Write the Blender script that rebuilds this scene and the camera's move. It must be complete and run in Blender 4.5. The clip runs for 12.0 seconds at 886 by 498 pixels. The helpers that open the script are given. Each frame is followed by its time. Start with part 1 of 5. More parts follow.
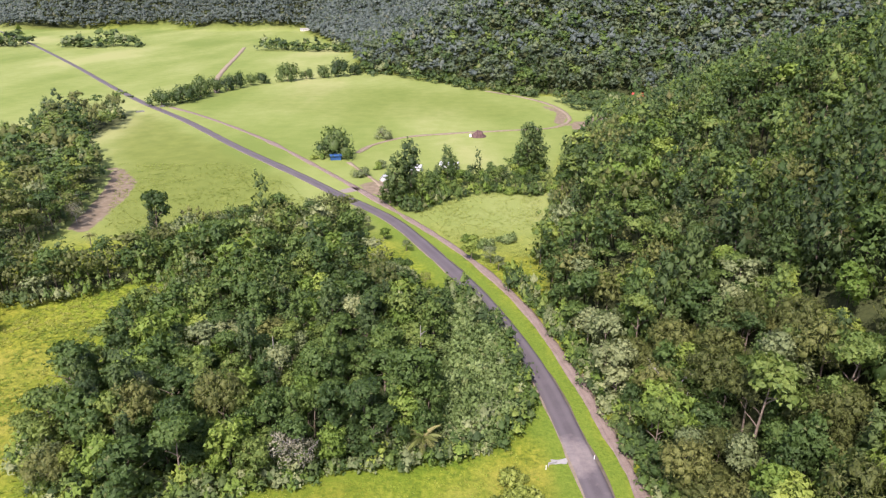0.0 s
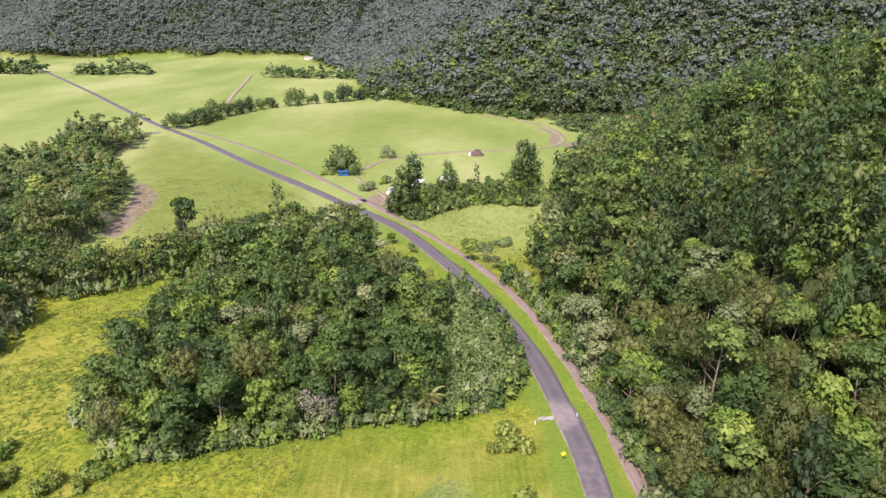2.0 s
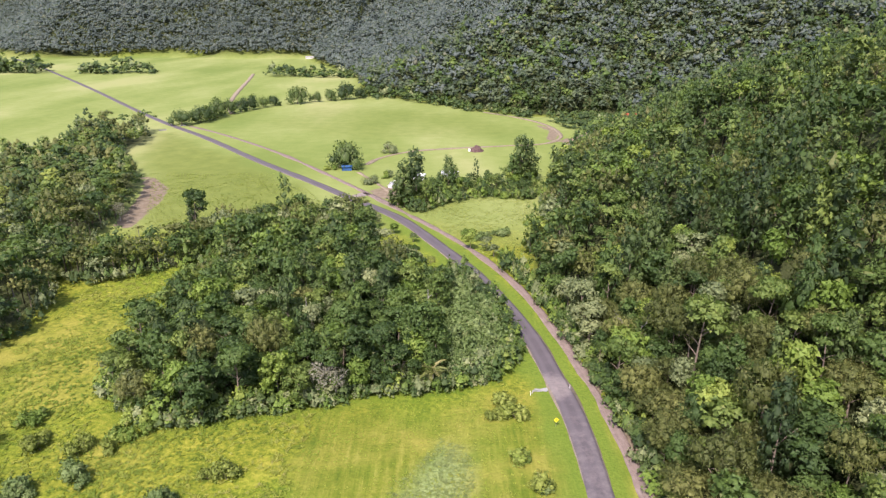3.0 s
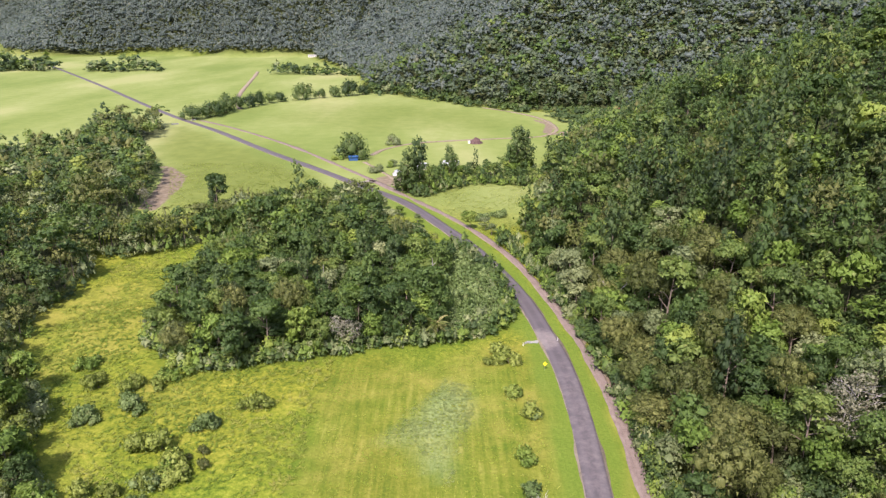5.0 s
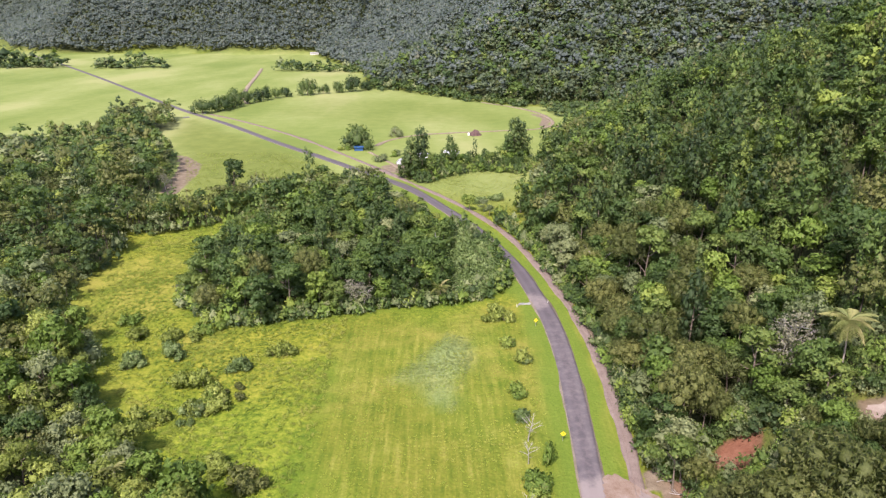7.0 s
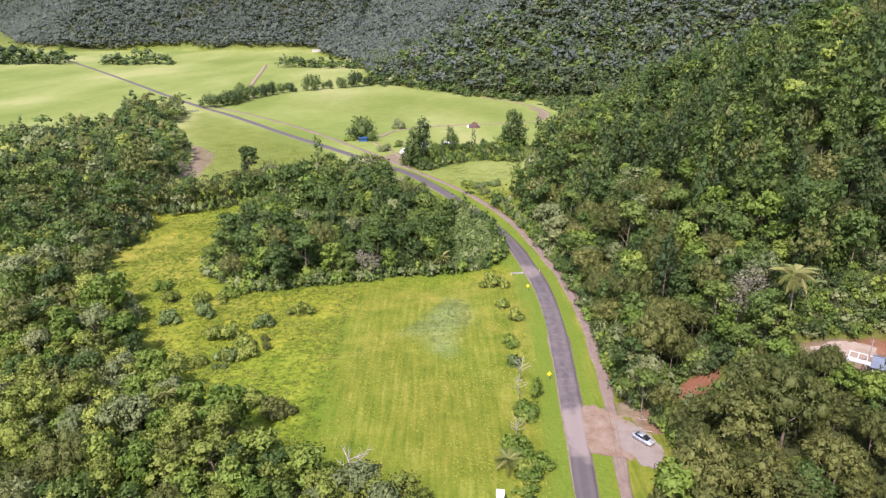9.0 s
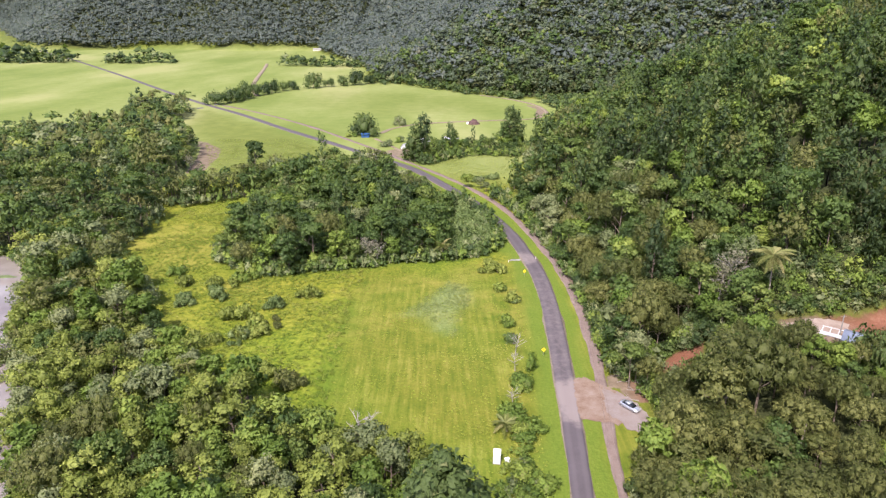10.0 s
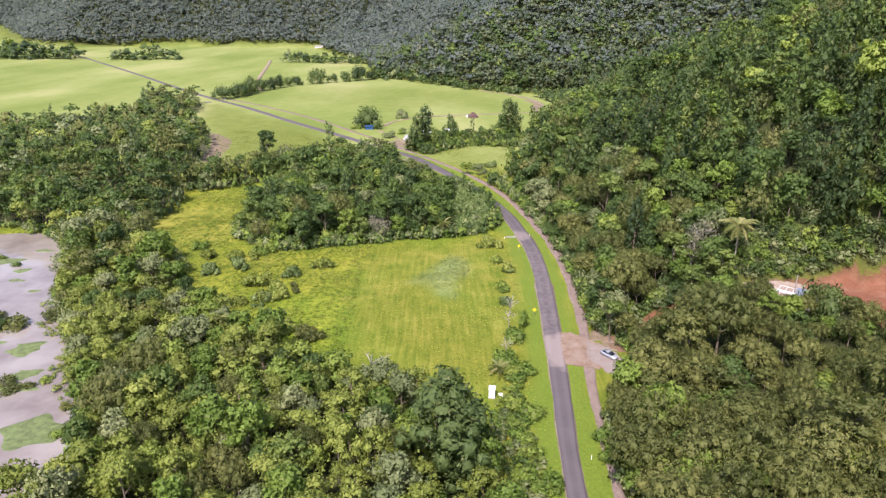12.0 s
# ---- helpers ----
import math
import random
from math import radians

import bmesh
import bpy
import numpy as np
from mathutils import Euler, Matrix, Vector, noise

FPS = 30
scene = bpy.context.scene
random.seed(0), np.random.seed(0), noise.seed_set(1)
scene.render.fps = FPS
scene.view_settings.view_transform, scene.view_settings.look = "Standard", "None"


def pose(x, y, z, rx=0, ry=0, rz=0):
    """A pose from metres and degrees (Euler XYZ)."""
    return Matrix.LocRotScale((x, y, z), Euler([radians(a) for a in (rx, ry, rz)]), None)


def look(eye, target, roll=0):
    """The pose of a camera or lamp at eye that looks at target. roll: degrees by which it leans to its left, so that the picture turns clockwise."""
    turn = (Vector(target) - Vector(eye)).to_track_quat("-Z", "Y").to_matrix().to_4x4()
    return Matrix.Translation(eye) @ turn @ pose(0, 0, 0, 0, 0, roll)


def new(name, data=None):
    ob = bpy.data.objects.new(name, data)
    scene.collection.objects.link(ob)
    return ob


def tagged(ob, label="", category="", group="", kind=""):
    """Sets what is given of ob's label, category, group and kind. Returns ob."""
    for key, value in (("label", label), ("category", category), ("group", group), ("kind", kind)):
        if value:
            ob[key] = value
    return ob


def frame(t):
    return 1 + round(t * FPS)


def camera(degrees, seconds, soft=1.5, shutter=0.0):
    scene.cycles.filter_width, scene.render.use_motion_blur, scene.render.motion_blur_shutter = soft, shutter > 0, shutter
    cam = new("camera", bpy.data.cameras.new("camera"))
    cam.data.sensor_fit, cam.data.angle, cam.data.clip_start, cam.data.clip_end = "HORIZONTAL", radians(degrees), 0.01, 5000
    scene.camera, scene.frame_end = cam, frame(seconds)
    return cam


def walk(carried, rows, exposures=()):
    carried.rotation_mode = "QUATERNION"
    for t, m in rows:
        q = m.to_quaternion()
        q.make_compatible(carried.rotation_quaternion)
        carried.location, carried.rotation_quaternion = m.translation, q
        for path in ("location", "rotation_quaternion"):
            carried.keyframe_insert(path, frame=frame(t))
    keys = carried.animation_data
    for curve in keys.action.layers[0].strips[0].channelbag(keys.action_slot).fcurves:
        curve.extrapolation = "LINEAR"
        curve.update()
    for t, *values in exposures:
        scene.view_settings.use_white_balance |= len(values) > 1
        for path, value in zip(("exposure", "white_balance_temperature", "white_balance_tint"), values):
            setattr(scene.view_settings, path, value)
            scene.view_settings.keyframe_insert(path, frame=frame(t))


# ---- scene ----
cam = camera(68.0, 12.0, 1.3)
METRES, EYE, TILT, LEAN, TURN = 130.0, 83.0, -22.4, 0.0, 0.0
ROWS = [
    (0.0, 0.0, 0.0, 0.0, 0.0, 0.0, -0.0),
    (0.5, -0.0011, -0.0362, -0.0156, -0.01, 0.95, 0.01),
    (1.0, -0.0029, -0.079, -0.0344, -0.03, 1.87, 0.01),
    (1.5, -0.0039, -0.1152, -0.0501, -0.03, 2.22, 0.03),
    (2.0, -0.0056, -0.1575, -0.0686, -0.03, 2.35, 0.05),
    (2.5, -0.0072, -0.1938, -0.0843, -0.04, 2.35, 0.05),
    (3.0, -0.009, -0.2329, -0.1021, -0.06, 2.35, 0.05),
    (5.0, -0.0166, -0.3887, -0.1702, -0.1, 2.32, 0.05),
    (5.5, -0.0182, -0.4273, -0.1873, -0.12, 2.3, 0.05),
    (6.0, -0.0199, -0.4659, -0.2041, -0.13, 2.26, 0.05),
    (6.5, -0.0218, -0.5042, -0.2211, -0.15, 2.24, 0.04),
    (7.0, -0.0234, -0.5423, -0.2376, -0.15, 2.22, 0.03),
    (9.0, -0.0281, -0.6935, -0.3029, -0.19, 2.07, 0.02),
    (9.5, -0.0295, -0.7311, -0.3193, -0.21, 2.05, 0.01),
    (10.0, -0.0313, -0.7692, -0.3358, -0.23, 2.03, -0.01),
    (10.5, -0.0329, -0.8069, -0.3519, -0.24, 1.99, -0.03),
    (11.0, -0.0343, -0.8441, -0.3679, -0.26, 1.96, -0.04),
    (11.5, -0.0355, -0.8805, -0.3836, -0.27, 1.92, -0.03),
    (12.0, -0.0369, -0.9162, -0.3988, -0.28, 1.88, -0.04),
]
walk(cam, [(t, pose(0, 0, EYE, TILT, LEAN, TURN) @ pose(METRES * x, METRES * y, METRES * z, 90 + pitch, roll, yaw)) for t, x, y, z, yaw, pitch, roll in ROWS],
     exposures=[(0.0, 1.06, 6450, 24), (12.0, 1.06, 6450, 24)])


# ---- light ----
SUN_ELEV, SUN_AZ = 54.0, -158.0     # azimuth: degrees from +y towards +x, where the sun stands
world = bpy.data.worlds.new("sky")
scene.world = world
world.use_nodes = True
wn = world.node_tree
sky = wn.nodes.new("ShaderNodeTexSky")
sky.sky_type = "NISHITA"
sky.sun_disc = False
sky.sun_elevation = radians(SUN_ELEV)
sky.sun_rotation = radians(SUN_AZ)
sky.air_density = 1.0
sky.dust_density = 2.5
wn.links.new(sky.outputs[0], wn.nodes["Background"].inputs[0])
wn.nodes["Background"].inputs[1].default_value = 0.15
sun = new("sun", bpy.data.lights.new("sun", "SUN"))
sun.data.energy = 3.9
sun.data.angle = radians(1.2)
sun.data.color = (1.0, 0.955, 0.88)
_a, _e = radians(SUN_AZ), radians(SUN_ELEV)
SUN_FROM = Vector((math.sin(_a) * math.cos(_e), math.cos(_a) * math.cos(_e), math.sin(_e)))
sun.matrix_world = look(SUN_FROM * 300, (0, 0, 0))


# ---- materials ----
class Nodes:
    """A small builder for node materials."""

    def __init__(self, name, rough=0.8, spec=0.3):
        self.mat = bpy.data.materials.new(name)
        self.mat.use_nodes = True
        self.t = self.mat.node_tree
        self.bsdf = self.t.nodes["Principled BSDF"]
        self.bsdf.inputs["Roughness"].default_value = rough
        self.bsdf.inputs["Specular IOR Level"].default_value = spec

    def n(self, kind, **kw):
        node = self.t.nodes.new("ShaderNode" + kind)
        for k, v in kw.items():
            setattr(node, k, v)
        return node

    def put(self, socket, value):
        if hasattr(value, "is_output"):
            self.t.links.new(value, socket)
        else:
            socket.default_value = value

    def noise(self, scale, detail=4.0, rough=0.6, coord="Object", stretch=None):
        tc = self.n("TexCoord").outputs[coord]
        if stretch:
            m = self.n("Mapping")
            self.put(m.inputs[0], tc)
            m.inputs["Scale"].default_value = stretch
            tc = m.outputs[0]
        t = self.n("TexNoise")
        self.put(t.inputs["Vector"], tc)
        t.inputs["Scale"].default_value = scale
        t.inputs["Detail"].default_value = detail
        t.inputs["Roughness"].default_value = rough
        return t.outputs["Fac"]

    def ramp(self, fac, stops):
        r = self.n("ValToRGB")
        self.put(r.inputs[0], fac)
        els = r.color_ramp.elements
        while len(els) < len(stops):
            els.new(0.5)
        for e, (p, c) in zip(els, stops):
            e.position = p
            e.color = (*c, 1) if not isinstance(c, (int, float)) else (c, c, c, 1)
        return r.outputs[0]

    def mix(self, fac, a, b, mode="MIX"):
        m = self.n("Mix", data_type="RGBA", blend_type=mode)
        self.put(m.inputs[0], fac)
        for i, v in ((6, a), (7, b)):
            self.put(m.inputs[i], (*v, 1) if isinstance(v, tuple) and len(v) == 3 else v)
        return m.outputs[2]

    def math(self, op, a, b=0.0, clamp=False):
        m = self.n("Math", operation=op, use_clamp=clamp)
        self.put(m.inputs[0], a)
        self.put(m.inputs[1], b)
        return m.outputs[0]

    def attr(self, name):
        return self.n("Attribute", attribute_name=name).outputs["Fac"]

    def bump(self, height, dist=0.05, strength=0.6):
        b = self.n("Bump")
        b.inputs["Distance"].default_value = dist
        b.inputs["Strength"].default_value = strength
        self.put(b.inputs["Height"], height)
        self.put(self.bsdf.inputs["Normal"], b.outputs[0])

    def color(self, c):
        self.put(self.bsdf.inputs["Base Color"], (*c, 1) if isinstance(c, tuple) else c)
        return self


def simple(name, col, rough=0.7, metal=0.0, vary=0.25, scale=3.0, spec=0.4):
    m = Nodes(name, rough, spec)
    f = m.noise(scale, 5)
    dark = tuple(c * (1 - vary) for c in col)
    lite = tuple(min(1, c * (1 + vary)) for c in col)
    m.color(m.ramp(f, [(0.3, dark), (0.7, lite)]))
    m.bsdf.inputs["Metallic"].default_value = metal
    m.bump(m.noise(scale * 6, 3), 0.01, 0.3)
    return m.mat


def foliage(name, stops, joined=False, trans=0.32, rough=0.55, grainy=True, relief=0.42):
    """Leaves: colour by the tree (its tint) and by the leaf, with light passing through."""
    m = Nodes(name, rough, 0.25)
    leaf = m.n("NewGeometry").outputs["Random Per Island"]
    tree = m.attr("tint") if joined else m.n("ObjectInfo").outputs["Random"]
    big = m.noise(0.35, 3, coord="Object")
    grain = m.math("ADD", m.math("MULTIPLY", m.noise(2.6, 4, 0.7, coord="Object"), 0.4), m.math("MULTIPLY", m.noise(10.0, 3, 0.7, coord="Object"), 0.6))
    f = m.math("ADD", m.math("MULTIPLY", tree, 0.74), m.math("MULTIPLY", leaf, 0.2))
    f = m.math("ADD", f, m.math("MULTIPLY", m.math("SUBTRACT", big, 0.5), 0.45))
    col = m.ramp(f, stops)
    if grainy:
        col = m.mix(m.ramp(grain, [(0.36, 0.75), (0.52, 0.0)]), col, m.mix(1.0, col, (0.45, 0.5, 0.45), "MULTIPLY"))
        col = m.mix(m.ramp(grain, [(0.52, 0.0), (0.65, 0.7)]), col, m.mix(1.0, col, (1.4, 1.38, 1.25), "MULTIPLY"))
        m.bump(grain, relief * 0.6, 0.6)
    col = m.mix(m.math("MULTIPLY", m.math("GREATER_THAN", leaf, 0.965), 0.35), col, (0.22, 0.2, 0.09))
    m.color(col)
    tr = m.n("BsdfTranslucent")
    m.put(tr.inputs[0], m.mix(0.5, col, (0.2, 0.3, 0.03)))
    mx = m.n("MixShader")
    mx.inputs[0].default_value = trans
    m.t.links.new(m.bsdf.outputs[0], mx.inputs[1])
    m.t.links.new(tr.outputs[0], mx.inputs[2])
    m.t.links.new(mx.outputs[0], m.t.nodes["Material Output"].inputs[0])
    return m.mat


RAIN = [(0.08, (0.038, 0.069, 0.020)), (0.4, (0.065, 0.111, 0.027)), (0.65, (0.096, 0.149, 0.034)), (0.92, (0.165, 0.213, 0.047))]
OLIVE = [(0.1, (0.071, 0.086, 0.023)), (0.5, (0.109, 0.124, 0.034)), (0.9, (0.171, 0.178, 0.053))]
BRIGHT = [(0.1, (0.092, 0.152, 0.025)), (0.5, (0.148, 0.222, 0.038)), (0.9, (0.240, 0.293, 0.057))]
GREY = [(0.1, (0.121, 0.154, 0.064)), (0.5, (0.182, 0.215, 0.096)), (0.9, (0.269, 0.294, 0.134))]
GOLD = [(0.1, (0.140, 0.174, 0.032)), (0.5, (0.205, 0.249, 0.048)), (0.9, (0.281, 0.319, 0.071))]
DARK = [(0.1, (0.032, 0.056, 0.020)), (0.5, (0.056, 0.090, 0.028)), (0.9, (0.095, 0.136, 0.038))]
# distance haze put into the leaf colour: fully for the range, partly before it
FAR_HAZE = [(0.1, (0.067, 0.088, 0.078)), (0.45, (0.084, 0.107, 0.094)), (0.75, (0.100, 0.124, 0.106)), (0.95, (0.122, 0.143, 0.118))]
MID_HAZE = [(0.1, (0.051, 0.072, 0.045)), (0.45, (0.072, 0.099, 0.055)), (0.75, (0.093, 0.122, 0.063)), (0.95, (0.133, 0.157, 0.074))]
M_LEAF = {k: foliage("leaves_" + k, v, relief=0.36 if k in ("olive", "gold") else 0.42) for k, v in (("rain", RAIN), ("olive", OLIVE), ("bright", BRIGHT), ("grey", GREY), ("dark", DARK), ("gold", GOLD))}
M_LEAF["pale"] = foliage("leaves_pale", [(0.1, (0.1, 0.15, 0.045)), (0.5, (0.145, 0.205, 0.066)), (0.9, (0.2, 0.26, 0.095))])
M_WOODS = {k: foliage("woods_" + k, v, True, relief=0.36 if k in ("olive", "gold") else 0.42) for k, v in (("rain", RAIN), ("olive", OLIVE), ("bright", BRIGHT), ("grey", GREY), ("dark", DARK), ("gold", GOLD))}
M_WOODS["far"] = foliage("woods_far_haze", FAR_HAZE, True, 0.32, 0.6, False)
M_WOODS["mid"] = foliage("woods_mid_haze", MID_HAZE, True, 0.32, 0.6, False)
M_BARK = simple("bark", (0.16, 0.125, 0.095), 0.9, vary=0.35, scale=2.5)
M_DEAD = simple("dead_wood", (0.27, 0.25, 0.23), 0.9, vary=0.3, scale=2.0)


def ground_material():
    m = Nodes("ground", 0.95, 0.15)
    fine = m.noise(1.6, 6, 0.7)
    mid = m.noise(0.12, 5, 0.6)
    big = m.noise(0.02, 4, 0.55)
    cane, dirt, litter, pale, ochre = (m.attr(a) for a in ("cane", "dirt", "litter", "pale", "ochre"))
    verge = m.attr("verge")
    streak = m.noise(1.0, 4, 0.65, stretch=(0.9, 0.06, 1))
    tuss = m.noise(0.8, 5, 0.7)
    base = m.ramp(m.math("ADD", m.math("MULTIPLY", mid, 0.35), m.math("MULTIPLY", tuss, 0.65)),
                  [(0.40, (0.052, 0.079, 0.007)), (0.47, (0.106, 0.128, 0.011)), (0.53, (0.152, 0.166, 0.016)), (0.61, (0.215, 0.206, 0.028))])
    mown = m.ramp(m.math("ADD", m.math("ADD", m.math("MULTIPLY", mid, 0.35), m.math("MULTIPLY", streak, 0.42)), m.math("MULTIPLY", fine, 0.23)),
                  [(0.38, (0.060, 0.090, 0.008)), (0.47, (0.102, 0.122, 0.012)), (0.54, (0.138, 0.146, 0.019)), (0.62, (0.196, 0.187, 0.037))])
    base = m.mix(m.attr("mown"), base, mown)
    base = m.mix(m.math("MULTIPLY", m.attr("band"), 0.6), base, (0.075, 0.115, 0.01))
    wide = m.noise(0.011, 4, 0.5, stretch=(1, 0.4, 1))
    lush = m.ramp(m.math("ADD", m.math("ADD", m.math("MULTIPLY", wide, 0.7), m.math("MULTIPLY", mid, 0.15)), m.math("MULTIPLY", fine, 0.15)),
                  [(0.40, (0.108, 0.147, 0.030)), (0.47, (0.140, 0.176, 0.043)), (0.54, (0.172, 0.204, 0.061)), (0.60, (0.215, 0.230, 0.086))])
    base = m.mix(m.ramp(big, [(0.42, 0.0), (0.6, 0.6)]), base, m.mix(1.0, base, (0.8, 1.05, 0.85), "MULTIPLY"))
    col = m.mix(cane, base, lush)
    col = m.mix(m.math("MULTIPLY", m.attr("deep"), 0.8), col, m.ramp(mid, [(0.3, (0.086, 0.112, 0.019)), (0.7, (0.129, 0.153, 0.031))]))
    col = m.mix(m.math("MULTIPLY", verge, 0.85), col, m.ramp(fine, [(0.3, (0.066, 0.112, 0.011)), (0.7, (0.118, 0.165, 0.022))]))
    col = m.mix(m.math("MULTIPLY", ochre, m.ramp(mid, [(0.35, 0.0), (0.65, 0.7)])), col, (0.215, 0.194, 0.039))
    col = m.mix(m.math("MULTIPLY", pale, m.ramp(fine, [(0.35, 0.3), (0.6, 1.0)])), col, (0.163, 0.206, 0.077))
    edge = m.math("ADD", dirt, m.math("MULTIPLY", m.math("SUBTRACT", m.noise(0.5, 5, 0.7), 0.5), 0.9))
    edge = m.ramp(edge, [(0.42, 0.0), (0.6, 1.0)])
    soil = m.ramp(m.math("ADD", m.math("MULTIPLY", m.noise(0.25, 5), 0.6), m.math("MULTIPLY", fine, 0.4)),
                  [(0.3, (0.125, 0.047, 0.026)), (0.52, (0.165, 0.074, 0.045)), (0.72, (0.22, 0.13, 0.088))])
    brown = m.ramp(m.noise(0.4, 5), [(0.3, (0.110, 0.087, 0.055)), (0.55, (0.160, 0.126, 0.086)), (0.75, (0.225, 0.188, 0.138))])
    soil = m.mix(m.attr("red"), brown, soil)
    col = m.mix(edge, col, soil)
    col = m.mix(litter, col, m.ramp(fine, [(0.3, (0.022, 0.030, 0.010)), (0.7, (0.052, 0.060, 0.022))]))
    m.color(col)
    clump = m.noise(0.75, 4, 0.65)
    rise = m.math("ADD", m.math("MULTIPLY", fine, 0.6), m.math("MULTIPLY", clump, 1.6))
    m.bump(m.math("MULTIPLY", rise, m.math("SUBTRACT", 1.0, m.math("MULTIPLY", cane, 0.92))), 0.35, 0.6)
    return m.mat


def asphalt_material():
    m = Nodes("asphalt", 0.85, 0.3)
    f = m.noise(9, 4, 0.7)
    big = m.noise(0.18, 5, 0.6)
    across = m.attr("across")
    tracks = m.ramp(m.math("ABSOLUTE", across), [(0.2, 0.0), (0.45, 1.0), (0.62, 1.0), (0.85, 0.2)])
    col = m.ramp(m.math("ADD", m.math("MULTIPLY", f, 0.45), m.math("MULTIPLY", big, 0.55)),
                 [(0.3, (0.056, 0.048, 0.051)), (0.55, (0.077, 0.066, 0.070)), (0.75, (0.106, 0.093, 0.096))])
    col = m.mix(m.math("MULTIPLY", tracks, 0.3), col, (0.118, 0.105, 0.106))
    dust = m.ramp(m.math("ADD", m.attr("dust"), m.math("MULTIPLY", m.math("SUBTRACT", m.noise(0.5, 5, 0.7), 0.5), 0.9)), [(0.35, 0.0), (0.85, 1.0)])
    col = m.mix(m.math("MULTIPLY", dust, 0.6), col, (0.246, 0.208, 0.187))
    m.color(col)
    m.bump(f, 0.012, 0.5)
    return m.mat


def gravel_material(name, stops):
    m = Nodes(name, 0.95, 0.2)
    f = m.noise(5, 5, 0.75)
    big = m.noise(0.4, 5, 0.65)
    m.color(m.ramp(m.math("ADD", m.math("MULTIPLY", f, 0.4), m.math("MULTIPLY", big, 0.6)), stops))
    m.bump(f, 0.06, 0.7)
    return m.mat


M_GROUND = ground_material()
M_ASPHALT = asphalt_material()
M_GRAVEL = gravel_material("shoulder_gravel", [(0.32, (0.102, 0.093, 0.047)), (0.5, (0.170, 0.140, 0.102)), (0.7, (0.238, 0.204, 0.162))])
M_DIRT = gravel_material("track_dirt", [(0.3, (0.106, 0.076, 0.060)), (0.5, (0.162, 0.123, 0.104)), (0.72, (0.230, 0.189, 0.162))])
M_TRACK = gravel_material("farm_track_earth", [(0.34, (0.119, 0.102, 0.051)), (0.48, (0.187, 0.149, 0.102)), (0.66, (0.255, 0.212, 0.162))])
M_PAD = gravel_material("driveway_gravel", [(0.3, (0.15, 0.115, 0.092)), (0.5, (0.185, 0.155, 0.138)), (0.72, (0.225, 0.2, 0.185))])
M_RAIL = simple("rusty_rail", (0.17, 0.13, 0.11), 0.7, 0.3, 0.3, 2)
M_SLEEPER = simple("sleeper_timber", (0.165, 0.127, 0.107), 0.9, 0, 0.25, 0.35)
M_WHITE = simple("white_paint", (0.78, 0.78, 0.76), 0.5, 0, 0.06, 1.5)
M_CONC = simple("concrete", (0.23, 0.225, 0.215), 0.85, 0, 0.15, 1.2)


# ---- plan ----
ROAD = [(16, -260), (17, -120), (18.5, -50), (20, -26), (22, -6), (24.3, 20), (26, 41), (27.4, 65), (27.1, 88), (25.4, 103), (22.0, 126), (13.8, 156),
        (8, 172), (-2, 195), (-20, 231), (-43, 260), (-62, 285), (-105, 338), (-161, 412), (-220, 483), (-384, 703), (-521, 883), (-600, 985), (-760, 1180)]
TRAM = [(24, -260), (25, -120), (26.5, -40), (29, -6), (31.7, 14), (33.9, 32), (35.0, 50), (35.6, 66), (34.6, 88), (32.9, 103), (29.6, 126), (23, 156),
        (16, 176), (4.5, 201), (-18, 239), (-36, 268), (-61, 306), (-100, 362), (-160, 432), (-190, 461)]
FLAT = [(38, -2500), (34, -260), (34, -120), (36, -60), (37, 0), (39, 32), (39.5, 66), (37.5, 100), (33, 130), (28, 160), (27, 190), (36, 205), (42, 236), (47, 275), (58, 315),
        (78, 360), (110, 410), (150, 455), (172, 480), (158, 500), (110, 505), (72, 508), (30, 548), (-44, 628), (-80, 650), (-98, 760), (-108, 830),
        (-215, 1110), (-238, 1190), (-380, 1195), (-500, 1235), (-760, 1200), (-860, 1290), (-1000, 1500), (-1250, 1850), (-1700, 1900), (-1500, 900), (-1100, 200), (-1000, -2500)]


def spline(pts, step=2.0):
    """Points at even steps along a smooth line through pts."""
    p = np.array(pts, float)
    p = np.vstack([2 * p[0] - p[1], p, 2 * p[-1] - p[-2]])
    out = []
    for a, b, c, d in zip(p[:-3], p[1:-2], p[2:-1], p[3:]):
        n = max(2, int(np.linalg.norm(c - b) / step))
        u = np.linspace(0, 1, n, endpoint=False)[:, None]
        l0, l1, l2 = (np.linalg.norm(q) ** 0.5 + 1e-6 for q in (b - a, c - b, d - c))
        m1 = (b - a) / l0 ** 2 * 1.0 * l1 ** 2
        m2 = (d - c) / l2 ** 2 * 1.0 * l1 ** 2
        m1 = 0.5 * (m1 + (c - b))
        m2 = 0.5 * (m2 + (c - b))
        out.append((2 * u**3 - 3 * u**2 + 1) * b + (u**3 - 2 * u**2 + u) * m1 + (3 * u**2 - 2 * u**3) * c + (u**3 - u**2) * m2)
    return np.vstack(out + [p[-2:-1]])


def seg_dist(P, line):
    """Distance of points P (n, 2) to a polyline."""
    best = np.full(len(P), 1e9)
    for a, b in zip(line[:-1], line[1:]):
        ab = b - a
        t = np.clip(((P - a) @ ab) / (ab @ ab + 1e-9), 0, 1)
        best = np.minimum(best, np.hypot(*(P - a - t[:, None] * ab).T))
    return best


